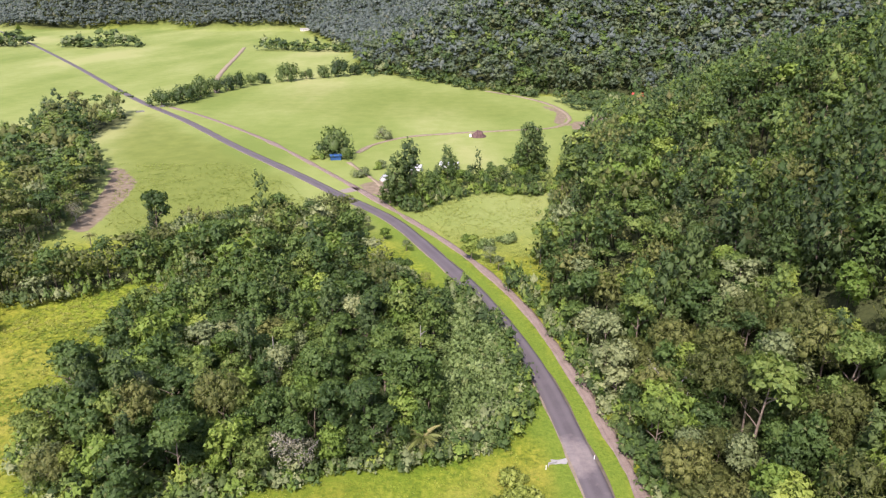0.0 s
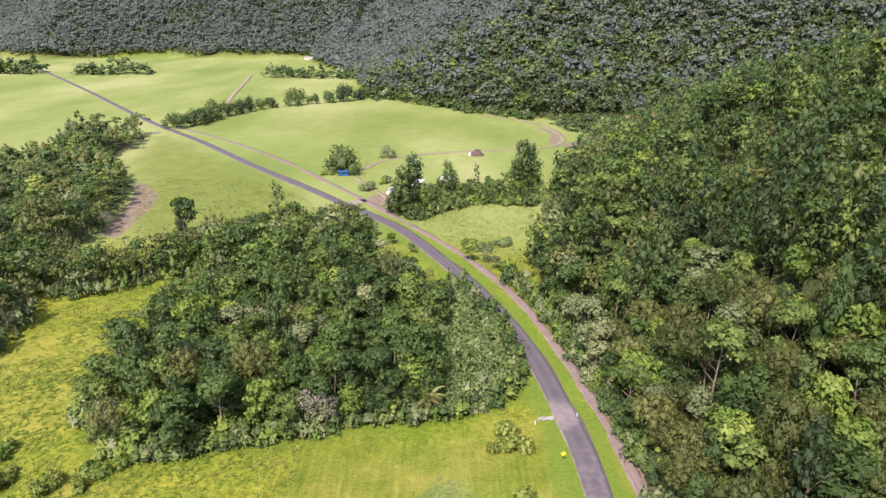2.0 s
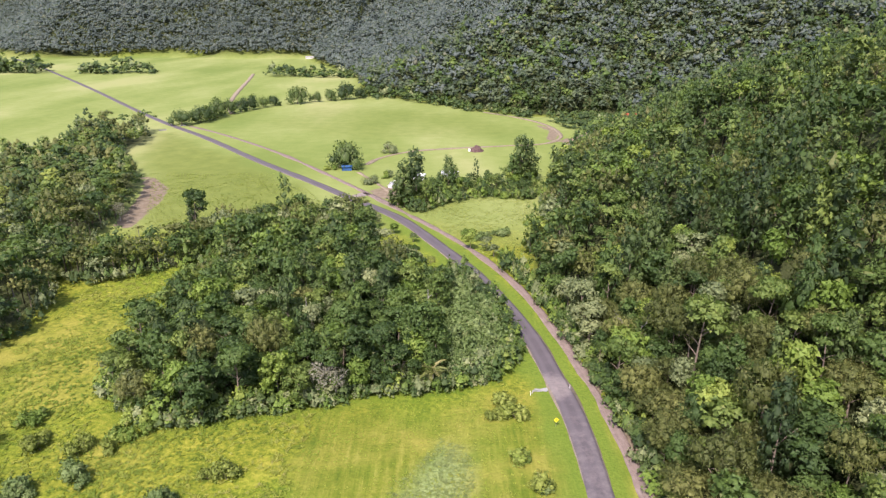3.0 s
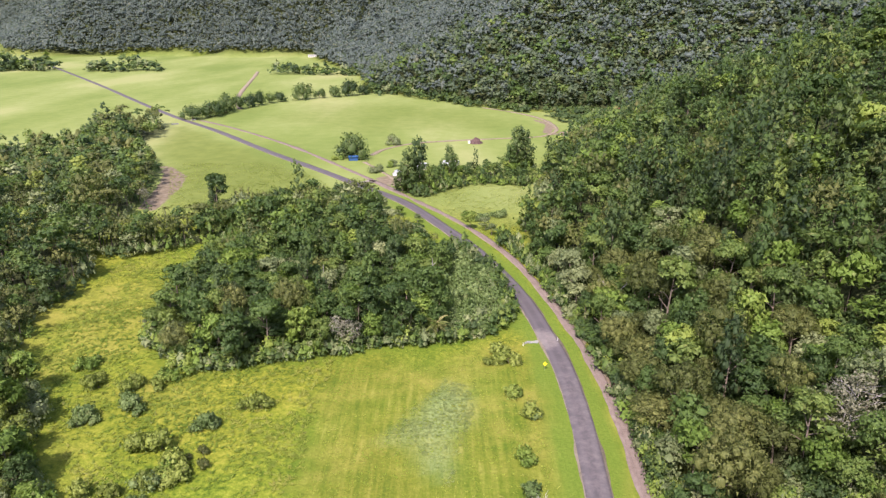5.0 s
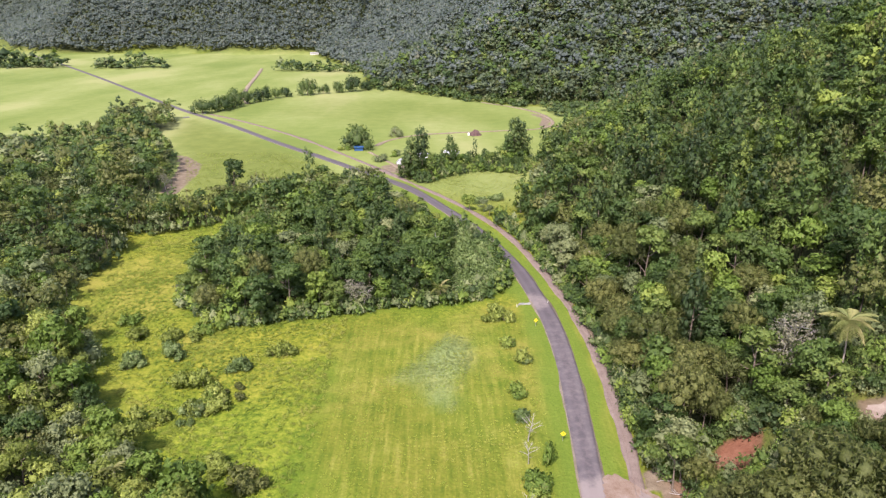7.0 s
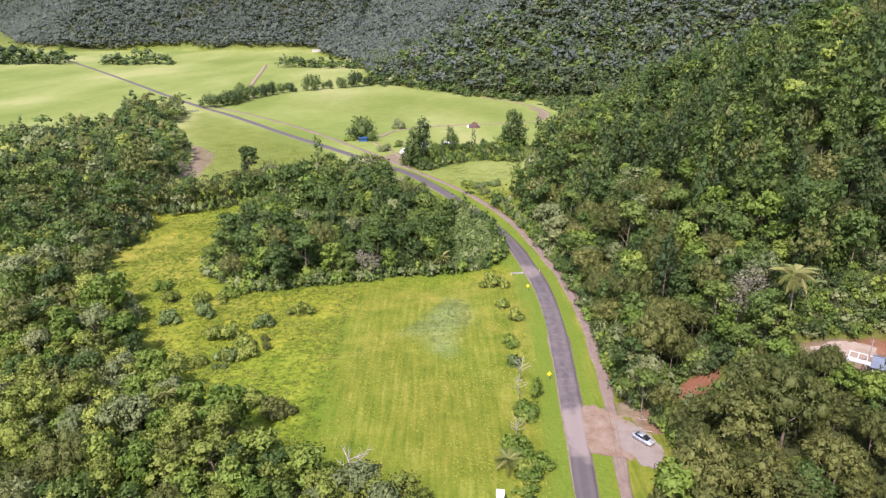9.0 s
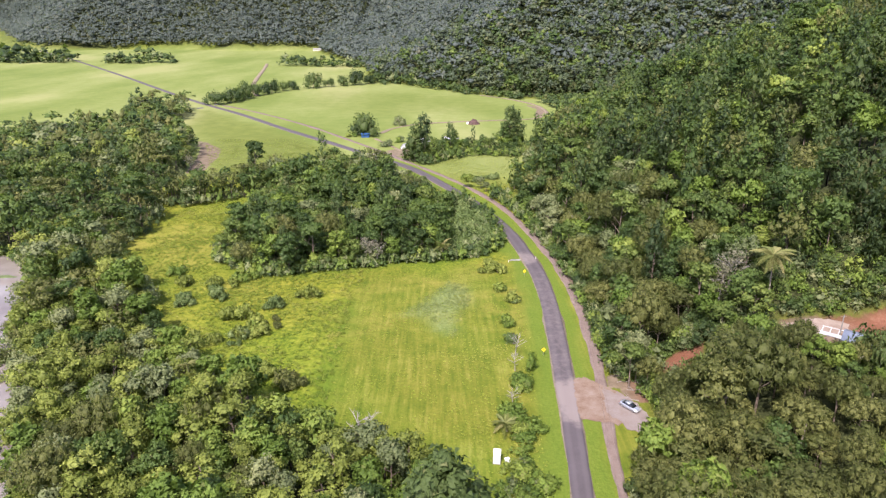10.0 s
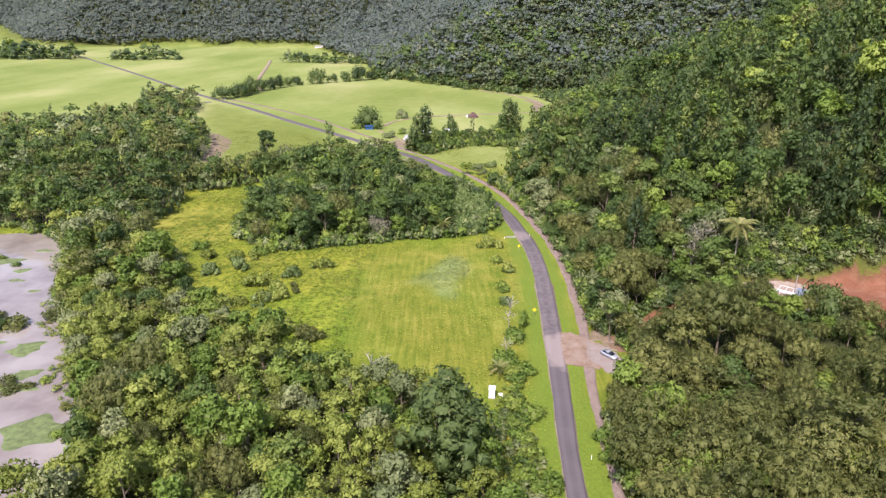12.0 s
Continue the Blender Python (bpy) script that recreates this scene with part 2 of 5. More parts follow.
def inside(P, poly):
    x, y = P.T
    res = np.zeros(len(P), bool)
    q = np.array(poly, float)
    for (x1, y1), (x2, y2) in zip(q, np.roll(q, -1, 0)):
        cond = (y1 > y) != (y2 > y)
        res ^= cond & (x < (x2 - x1) * (y - y1) / (y2 - y1 + 1e-12) + x1)
    return res


def signed(P, poly):
    """Distance to the outline of poly, positive inside."""
    q = np.array(poly, float)
    d = seg_dist(P, np.vstack([q, q[:1]]))
    return np.where(inside(P, poly), d, -d)


def smooth(x, a, b):
    t = np.clip((x - a) / (b - a), 0, 1)
    return t * t * (3 - 2 * t)


def wave(P, s, seed=0):
    """Cheap smooth noise in -1 to 1."""
    x, y = P[:, 0] / s + seed * 3.7, P[:, 1] / s - seed * 1.9
    return (np.sin(1.7 * x + 1.3 * np.sin(1.1 * y + seed)) + np.sin(1.9 * y + 1.7 * np.sin(0.9 * x)) + 0.6 * np.sin(3.7 * x - 2.9 * y + 2 * np.sin(2.3 * y))) / 2.6


WATER = [(-86, -60), (-70, -34), (-78, -17), (-84, -5), (-92, 8), (-97, 20), (-108, 29), (-113, 40), (-117, 56), (-129, 80), (-152, 103), (-180, 100), (-230, 60), (-230, -60), (-160, -160), (-110, -160)]
EARTH = [(73, 22), (75, 30), (85, 31.5), (100, 31.5), (113, 28), (116, 6), (104, -4), (97, -2), (92, 9), (84, 13), (76, 17)]
YARD = [(73, 20), (75, 30), (85, 32.5), (100, 32), (113, 27), (113, 8), (100, -4), (93, -3), (89, 5), (83, 10), (78, 13)]


def height(P):
    P = np.asarray(P, float)
    d = np.maximum(0, -signed(P, FLAT))
    y = P[:, 1]
    f = np.interp(y, [-200, -40, 10, 54, 85, 110, 150, 230, 300, 420, 600, 1000, 1400], [0.15, 0.15, 0.28, 0.40, 0.50, 0.60, 0.58, 0.5, 0.42, 0.38, 0.40, 0.4, 0.45])
    f = np.where((P[:, 0] < -150) & (y > 1000), 0.62, f)
    f = np.where((P[:, 0] < -900) & (y < 800), 0.35, f)
    f = np.where(y < -300, 0.3, f)
    ridge = 1 + 0.22 * wave(P, 70, 1) + 0.12 * wave(P, 28, 2)
    z = f * ridge * np.where(d < 230, d, 230 + (d - 230) * 0.55)
    z = np.minimum(z, 330 + 40 * wave(P, 200, 3))
    z = z * smooth(d, 0, 25)
    yard = smooth(signed(P, YARD), -8, 2)
    z = z * (1 - yard) + 11.0 * yard
    z = z + 0.18 * wave(P, 14, 4) * smooth(d + 5, 0, 10)
    near_line = np.minimum(seg_dist(P, np.array(ROAD, float)), seg_dist(P, np.array(TRAM, float)))
    z = np.where(d <= 0, z * smooth(near_line, 3, 9), z)
    z -= 0.9 * smooth(signed(P, WATER), -2, 3)
    return z


GX = np.unique(np.round(np.concatenate([np.arange(-150, 140, 2.8), np.arange(-420, -150, 6.0), np.arange(140, 420, 6.0), -np.geomspace(420, 4200, 34), np.geomspace(420, 4200, 34)]), 2))
GY = np.unique(np.round(np.concatenate([np.arange(-70, 300, 2.8), np.arange(300, 680, 6.0), np.arange(-160, -70, 6.0), np.geomspace(680, 4200, 60), -np.geomspace(160, 3500, 30)]), 2))


def terrain_grid():
    X, Y = np.meshgrid(GX, GY)
    P = np.stack([X.ravel(), Y.ravel()], 1)
    return P, height(P)


GP, GZ = terrain_grid()
ZGRID = GZ.reshape(len(GY), len(GX))


def ground_at(P):
    """Height of the ground sheet itself at points P (n, 2)."""
    P = np.atleast_2d(np.asarray(P, float))
    i = np.clip(np.searchsorted(GX, P[:, 0]) - 1, 0, len(GX) - 2)
    j = np.clip(np.searchsorted(GY, P[:, 1]) - 1, 0, len(GY) - 2)
    u = (P[:, 0] - GX[i]) / (GX[i + 1] - GX[i])
    v = (P[:, 1] - GY[j]) / (GY[j + 1] - GY[j])
    return (ZGRID[j, i] * (1 - u) * (1 - v) + ZGRID[j, i + 1] * u * (1 - v) + ZGRID[j + 1, i] * (1 - u) * v + ZGRID[j + 1, i + 1] * u * v)


def gz(x, y):
    return float(ground_at([(x, y)])[0])


# ---- mesh helpers ----
def mesh_from(name, verts, faces, mats, smooth_faces=False, mat_index=None, attrs=(), normals=None):
    """A mesh from arrays; faces is one array (n, 3) or (n, 4), or a list of such arrays."""
    me = bpy.data.meshes.new(name)
    faces = [np.asarray(f, np.int32) for f in (faces if isinstance(faces, list) else [faces]) if len(f)]
    loops = np.concatenate([f.ravel() for f in faces])
    sizes = np.concatenate([np.full(len(f), f.shape[1], np.int32) for f in faces])
    me.vertices.add(len(verts))
    me.vertices.foreach_set("co", np.asarray(verts, np.float32).ravel())
    me.loops.add(len(loops))
    me.loops.foreach_set("vertex_index", loops)
    me.polygons.add(len(sizes))
    me.polygons.foreach_set("loop_start", np.concatenate([[0], np.cumsum(sizes)[:-1]]).astype(np.int32))
    if mat_index is not None:
        me.polygons.foreach_set("material_index", np.asarray(mat_index, np.int32))
    for m in mats:
        me.materials.append(m)
    for n, v in attrs:
        me.attributes.new(n, "FLOAT", "POINT").data.foreach_set("value", np.asarray(v, np.float32))
    me.update(calc_edges=True)
    me.polygons.foreach_set("use_smooth", np.full(len(sizes), smooth_faces) if isinstance(smooth_faces, bool) else smooth_faces)
    if normals is not None:
        me.attributes.new("custom_normal", "FLOAT_VECTOR", "POINT").data.foreach_set("vector", np.asarray(normals, np.float32).ravel())
    return me


def part(name, bm, material, parent=None, label=""):
    """One mesh object out of a bmesh, under a thing or a part."""
    me = bpy.data.meshes.new(name)
    bm.to_mesh(me)
    bm.free()
    me.materials.append(material)
    ob = new(name, me)
    ob.parent = parent
    return tagged(ob, label) if label else ob


def empty(name, m, label, category, group="", kind=""):
    ob = new(name)
    ob.matrix_world = m
    ob.empty_display_size = 0.2
    return tagged(ob, label, category, group, kind)


def box(bm, x0, x1, y0, y1, z0, z1, bevel=0.0, m=None):
    r = bmesh.ops.create_cube(bm, size=1)
    vs = r["verts"]
    for v in vs:
        v.co = Vector((x0 + (v.co.x + 0.5) * (x1 - x0), y0 + (v.co.y + 0.5) * (y1 - y0), z0 + (v.co.z + 0.5) * (z1 - z0)))
    if bevel:
        es = list({e for v in vs for e in v.link_edges})
        g = bmesh.ops.bevel(bm, geom=es, offset=bevel, segments=1, affect="EDGES")
        vs = list({v for f in g["faces"] for v in f.verts} | {v for v in vs if v.is_valid})
    if m is not None:
        bmesh.ops.transform(bm, matrix=m, verts=[v for v in vs if v.is_valid])
    return vs


# ---- ground ----
def build_ground():
    P, z = GP, GZ
    n, mcols = len(GY), len(GX)
    idx = np.arange(n * mcols).reshape(n, mcols)
    faces = np.stack([idx[:-1, :-1], idx[:-1, 1:], idx[1:, 1:], idx[1:, :-1]], -1).reshape(-1, 4)
    flat = signed(P, FLAT)
    cane = smooth(P[:, 1] - 190 + 8 * wave(P, 25, 5), 0, 40) * smooth(flat, -5, 5)
    dirt = np.zeros(len(P))
    for poly, soft in DIRT_AREAS:
        dirt = np.maximum(dirt, smooth(signed(P, poly), -soft, soft))
    for line, half in DIRT_LINES:
        dirt = np.maximum(dirt, 1 - smooth(seg_dist(P, np.array(line, float)), half * 0.7, half * 1.8))
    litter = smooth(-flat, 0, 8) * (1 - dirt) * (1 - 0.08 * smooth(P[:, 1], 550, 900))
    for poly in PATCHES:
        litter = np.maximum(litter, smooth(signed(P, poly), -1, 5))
    pale = smooth(signed(P, [(-2, 80), (4, 76), (5, 66), (2, 56), (0, 42), (-6, 46), (-8, 54), (-14, 56), (-10, 66), (-6, 70)]) + 1.5 * wave(P, 6, 4), -2, 5)
    ochre = smooth(wave(P, 30, 8) + 0.4 * wave(P, 9, 2), 0.0, 0.7) * smooth(-P[:, 1], -175, -120)
    rd = seg_dist(P, np.array(ROAD, float))
    verge = (1 - smooth(rd + 0.8 * wave(P, 7, 3), 5.5, 8.5)) * smooth(260 - P[:, 1], 0, 40)
    ochre *= 1 - verge
    red = smooth(P[:, 0], 36, 44) * smooth(90 - P[:, 1], 0, 20) * (1 - 0.85 * smooth(11 - np.hypot(P[:, 0] - 82, P[:, 1] - 25) + 2 * wave(P, 5, 9), 0, 5))
    mown = smooth(P[:, 0] + 29 + 2.5 * wave(P, 8, 6), -2, 2) * smooth(100 - P[:, 1], 0, 20)
    band = (1 - smooth(np.abs(P[:, 0] + 29.5 + 1.2 * wave(P, 9, 7)), 1.2, 3.5)) * smooth(75 - P[:, 1], 0, 20)
    band = np.maximum(band, 1 - smooth(-signed(P, PATCH_A) + 1.5 * wave(P, 6, 8), 2, 6))
    deep = np.maximum(smooth(signed(P, FIELD_L) + 4 * wave(P, 12, 3), -6, 10), 0.4 * smooth(signed(P, [(-60, 400), (-150, 470), (-120, 560), (-30, 560), (60, 470), (40, 420)]) + 12 * wave(P, 30, 4), -10, 25)) * (1 - verge)
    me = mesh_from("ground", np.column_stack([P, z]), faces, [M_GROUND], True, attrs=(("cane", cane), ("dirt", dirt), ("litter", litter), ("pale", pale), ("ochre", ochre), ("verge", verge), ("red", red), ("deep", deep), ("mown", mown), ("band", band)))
    tagged(new("ground", me), "valley floor of green grass rising into wooded hills", "ground", kind="structure")


# woods on the flat: outlines in plan
FIELD_L = [(-120, 216), (-95, 220), (-62, 228), (-48, 240), (-66, 276), (-105, 330), (-150, 385), (-190, 435), (-200, 430), (-185, 360), (-150, 295)]
PATCH_A = [(-79, 100), (-68, 88), (-58, 84), (-44, 88), (-30, 91), (-17, 96), (-6, 97), (8, 101), (15, 108), (15, 128), (10, 150), (3, 164), (-9, 177), (-30, 192), (-50, 206), (-80, 206), (-84, 180), (-76, 165), (-80, 150), (-80, 130), (-82, 113)]
PATCH_B = [(-28, 194), (-31, 220), (-42, 227), (-62, 224), (-80, 216), (-90, 203), (-98, 186), (-110, 182), (-128, 182), (-130, 168), (-112, 160), (-95, 172), (-80, 178), (-50, 188)]
PATCH_C = [(-106, 80), (-116, 110), (-118, 145), (-128, 165), (-138, 190), (-136, 222), (-139, 240), (-143, 260), (-150, 282), (-160, 300), (-190, 340), (-198, 369), (-196, 394), (-206, 436), (-214, 442), (-226, 425), (-241, 405), (-232, 372), (-222, 347), (-238, 338), (-246, 316), (-300, 290), (-420, 270), (-420, 120), (-230, 104), (-165, 108), (-134, 86), (-122, 62), (-114, 42), (-104, 34), (-104, 60)]
PATCH_D = [(-106, 80), (-95, 76), (-88, 62), (-82, 48), (-67, 32), (-48, 13), (-31, 2), (-18, -8), (-8, -12), (2, -24), (6, -44), (8, -90), (6, -200), (-82, -200), (-73, -60), (-69, -34), (-77, -17), (-83, -5), (-91, 8), (-97, 20), (-106, 33), (-104, 60)]
PATCHES = [PATCH_A, PATCH_B, PATCH_C, PATCH_D]
DIRT_AREAS = [(EARTH, 3), ([(98, 29), (113, 25.5), (114, 28.5), (103, 32), (98, 32)], 1.0), ([(45, 24.5), (51, 29), (58, 29.5), (57, 24), (52, 20.5)], 1.5), ([(74, 462), (84, 440), (74, 404), (68, 404), (76, 440), (68, 464)], 2), ([(-26, 282), (-36, 276), (-34, 264), (-24, 258), (-18, 268)], 2),
              ([(-153, 304), (-135, 279), (-130, 259), (-127, 230), (-126, 216), (-135, 220), (-138, 240), (-142, 260), (-149, 284), (-158, 302)], 2), ([(57, -41), (61, -39), (62, -34), (58, -33)], 1), ([(36, 15), (39, 13), (44, 13), (45, 18), (39, 20)], 1.5), ([(33.8, 20), (37, 15.5), (41, 13), (42, 18), (39, 24), (36, 27)], 1.2)]
DIRT_LINES = [([(36.2, 28), (37.2, 50), (37.8, 66), (36.7, 88), (35, 103), (31.7, 126)], 0.8), ([(70, 398), (120, 430), (148, 470)], 2.0), ([(80, 392), (110, 440)], 3)]
build_ground()


def ribbon(name, line, half, lift, mat, label, category, attrs=None, across=5, wob=0.0, crown=0.0):
    """A strip laid along a line on the ground."""
    c = spline(line, 2.0)
    t = np.gradient(c, axis=0)
    t /= np.linalg.norm(t, axis=1)[:, None]
    nrm = np.stack([t[:, 1], -t[:, 0]], 1)
    u = np.linspace(-1, 1, across)
    rng = np.random.default_rng(len(name))
    w = (half(c) if callable(half) else half) + wob * np.convolve(rng.normal(size=len(c) + 4), np.ones(5) / 2.2, "valid")[:len(c)]
    P = c[:, None] + nrm[:, None] * (u[None, :, None] * w[:, None, None])
    P = P.reshape(-1, 2)
    U = np.tile(u, len(c))
    z = lift + crown * (1 - U * U)
    idx = np.arange(len(P)).reshape(len(c), across)
    faces = np.stack([idx[:-1, :-1], idx[:-1, 1:], idx[1:, 1:], idx[1:, :-1]], -1).reshape(-1, 4)
    extra = [("across", U)]
    if attrs:
        extra += attrs(P)
    # a skirt into the ground gives the strip its thickness
    vs = np.column_stack([P, z])
    lo = vs[np.concatenate([idx[:, 0], idx[:, -1]])].copy()
    lo[:, 2] -= 0.25
    k = len(vs)
    a, b = np.arange(len(c)) + k, np.arange(len(c)) + k + len(c)
    s1 = np.stack([a[:-1], idx[:-1, 0], idx[1:, 0], a[1:]], -1)
    s2 = np.stack([idx[:-1, -1], b[:-1], b[1:], idx[1:, -1]], -1)
    extra = [(n, np.concatenate([v, np.asarray(v)[idx[:, 0]], np.asarray(v)[idx[:, -1]]])) for n, v in extra]
    me = mesh_from(name, np.vstack([vs, lo]), np.vstack([faces, s1, s2]), [mat], True, attrs=extra)
    return tagged(new(name, me), label, category, kind="structure")


def road_dust(P):
    d = np.maximum(smooth(14 - np.hypot(P[:, 0] - 27, (P[:, 1] - 14)) + 2.5 * wave(P, 3.5, 6), 0, 9), 0.7 * smooth(9 - np.hypot(P[:, 0] - 24, P[:, 1] - 99), 0, 6))
    d = np.maximum(d, 0.42 * smooth(P[:, 1], 2, 22) * smooth(130 - P[:, 1], 0, 60))
    return [("dust", d)]


def road_half(c):
    """The seal is narrow south of the driveway and broadens round the bend."""
    return np.interp(c[:, 1], [-20, 15, 45, 300, 600], [1.72, 2.15, 2.4, 2.4, 2.1])


ribbon("road", ROAD, road_half, 0.09, M_ASPHALT, "narrow grey sealed country road with dusty edges", "road", road_dust, 9, 0.05, 0.05)
ribbon("road_shoulder", ROAD, lambda c: road_half(c) + 0.25, 0.05, M_GRAVEL, "thin pale gravel shoulder along the sealed road", "shoulder", None, 3, 0.12)
FIELD_TRACK = "pale earth farm track through the grass"
ribbon("field_track", [(-176, 520), (-186, 548), (-199, 590), (-214, 658), (-227, 728), (-242, 810), (-257, 885)], 2.2, 0.3, M_TRACK, FIELD_TRACK, "farm track", None, 3, 0.3)
ribbon("loop_track", [(-44, 330), (-38, 347), (-20, 367), (5, 376), (38, 384), (66, 392), (79, 412), (81, 440), (74, 474), (60, 500), (34, 531)], 1.5, 0.3, M_TRACK, FIELD_TRACK, "farm track", None, 3, 0.3)
ribbon("yard_track", [(-22, 262), (-30, 280), (-38, 296), (-46, 312)], 1.2, 0.28, M_TRACK, FIELD_TRACK, "farm track", None, 3, 0.3)
ribbon("track_bed", TRAM, lambda c: np.interp(c[:, 1], [0, 25], [0.95, 1.35]), 0.1, M_DIRT, "brown earth bed of a narrow tramway beside the road", "track bed", None, 5, 0.2)


# ---- trees ----
def ico(level):
    bm = bmesh.new()
    bmesh.ops.create_icosphere(bm, subdivisions=level, radius=1.0)
    v = np.array([p.co for p in bm.verts])
    bm.verts.index_update()
    f = np.array([[q.index for q in p.verts] for p in bm.faces])
    bm.free()
    return v, f


ICO = {1: ico(1), 2: ico(2)}
OCTA = (np.array([(1, 0, 0), (0, 1, 0), (-1, 0, 0), (0, -1, 0), (0, 0, 1), (0, 0, -0.6)], float),
        np.array([(0, 1, 4), (1, 2, 4), (2, 3, 4), (3, 0, 4), (1, 0, 5), (2, 1, 5), (3, 2, 5), (0, 3, 5)]))


def lobes_of(kind, rng, lod):
    """Centres and radii of the billows of a crown of about unit tree size (metres)."""
    L = []
    if kind == "olive":
        n = {0: 24, 1: 16, 2: 9, 3: 5}[lod]
        R, H = 3.9, 10.5
        for i in range(n):
            u = (i + 0.5) / n
            zc = 1 - 1.25 * u
            a = 2.4 * i + rng.uniform(-0.3, 0.3)
            r = R * math.sqrt(max(0.05, 1 - zc * zc)) * rng.uniform(0.75, 1.05)
            s = rng.uniform(0.8, 1.35) * {0: 1, 1: 1.2, 2: 1.5, 3: 2.0}[lod]
            L.append((r * math.cos(a), r * math.sin(a), H - 3.2 + zc * 2.6 * rng.uniform(0.75, 1.15), s * rng.uniform(0.85, 1.2), s * rng.uniform(0.85, 1.2), s * rng.uniform(1.0, 1.5)))
        L.append((0, 0, H - 3.6, 2.8, 2.8, 2.2))
    elif kind == "vine":
        n = {0: 20, 1: 13, 2: 8, 3: 5}[lod]
        H = 15.0
        for i in range(n):
            u = (i + 0.5) / n
            zc = H * (0.12 + 0.86 * u)
            w = 2.3 * (1 - 0.62 * u ** 1.6) * rng.uniform(0.55, 1.1)
            a = 2.4 * i + rng.uniform(-0.5, 0.5)
            s = rng.uniform(0.8, 1.3) * (1.3 - 0.5 * u) * {0: 1, 1: 1.15, 2: 1.35, 3: 1.7}[lod]
            L.append((w * math.cos(a), w * math.sin(a), zc, s, s, s * rng.uniform(1.2, 1.9)))
    elif kind == "giant":
        H = 22.0
        for i in range(64):
            u = (i + 0.5) / 64
            a = 2.4 * i + rng.uniform(-0.5, 0.5)
            zc = H * (0.08 + 0.9 * u)
            w = 6.2 * (0.75 + 0.35 * math.sin(3.0 * u + 0.4)) * (1 - u ** 3.5) * rng.uniform(0.55, 1.05)
            q = rng.uniform(0.9, 1.9)
            L.append((w * math.cos(a), w * math.sin(a), zc, q, q, q * rng.uniform(0.8, 1.6)))
        for i in range(10):
            L.append((rng.uniform(-1.5, 1.5), rng.uniform(-1.5, 1.5), H * (0.15 + 0.07 * i), 3.0, 3.0, 2.4))
    elif kind == "umbrella":
        n = {0: 15, 1: 10, 2: 6, 3: 4}[lod]
        H = 11.5
        for i in range(n):
            a = rng.uniform(0, 6.283)
            zc = H - abs(rng.normal(0, 1.6))
            r = rng.uniform(0.2, 1.0) * (2.0 + (H - zc) * 0.9)
            s = rng.uniform(1.1, 1.9) * {0: 1, 1: 1.15, 2: 1.4, 3: 1.7}[lod]
            L.append((r * math.cos(a), r * math.sin(a), zc, s, s, s * 0.33))
    elif kind == "shrub":
        n = {0: 9, 1: 6, 2: 4, 3: 3}[lod]
        for i in range(n):
            a, r = rng.uniform(0, 6.283), 1.5 * math.sqrt(rng.uniform(0, 1))
            s = rng.uniform(0.6, 1.0)
            L.append((r * math.cos(a), r * math.sin(a), rng.uniform(0.5, 1.7) * (1.2 - r * 0.3), s, s, s * 0.85))
    else:  # broad
        n = {0: 17, 1: 11, 2: 7, 3: 4}[lod]
        H, R = 11.0, 3.3
        for i in range(n):
            a = 2.4 * i + rng.uniform(-0.6, 0.6)
            u = rng.uniform(0, 1)
            zc = H - 1.2 - 5.0 * u ** 1.5
            r = R * min(1, 0.35 + 0.95 * u) * rng.uniform(0.45, 1.12)
            s = rng.uniform(0.85, 1.6) * {0: 1, 1: 1.15, 2: 1.4, 3: 1.8}[lod]
            L.append((r * math.cos(a), r * math.sin(a), zc, s * rng.uniform(0.9, 1.3), s * rng.uniform(0.9, 1.3), s * rng.uniform(0.6, 0.95)))
    return np.array(L)


def unit(v):
    return v / (np.linalg.norm(v, axis=1)[:, None] + 1e-9)


# how loosely the leaves stand off the billows, how far they turn, how much of a billow is solid
HABIT = {"olive": (0.62, 1.15, 0.55, 0.5), "vine": (0.7, 1.3, 0.5, 0.6), "umbrella": (0.7, 1.2, 0.4, 0.6), "shrub": (0.65, 1.25, 0.5, 0.6), "giant": (0.7, 1.25, 0.5, 0.66), "broad": (0.66, 1.22, 0.5, 0.58)}
HANG = {"olive": (1.5, 0.62), "vine": (1.25, 0.75), "giant": (1.25, 0.75)}


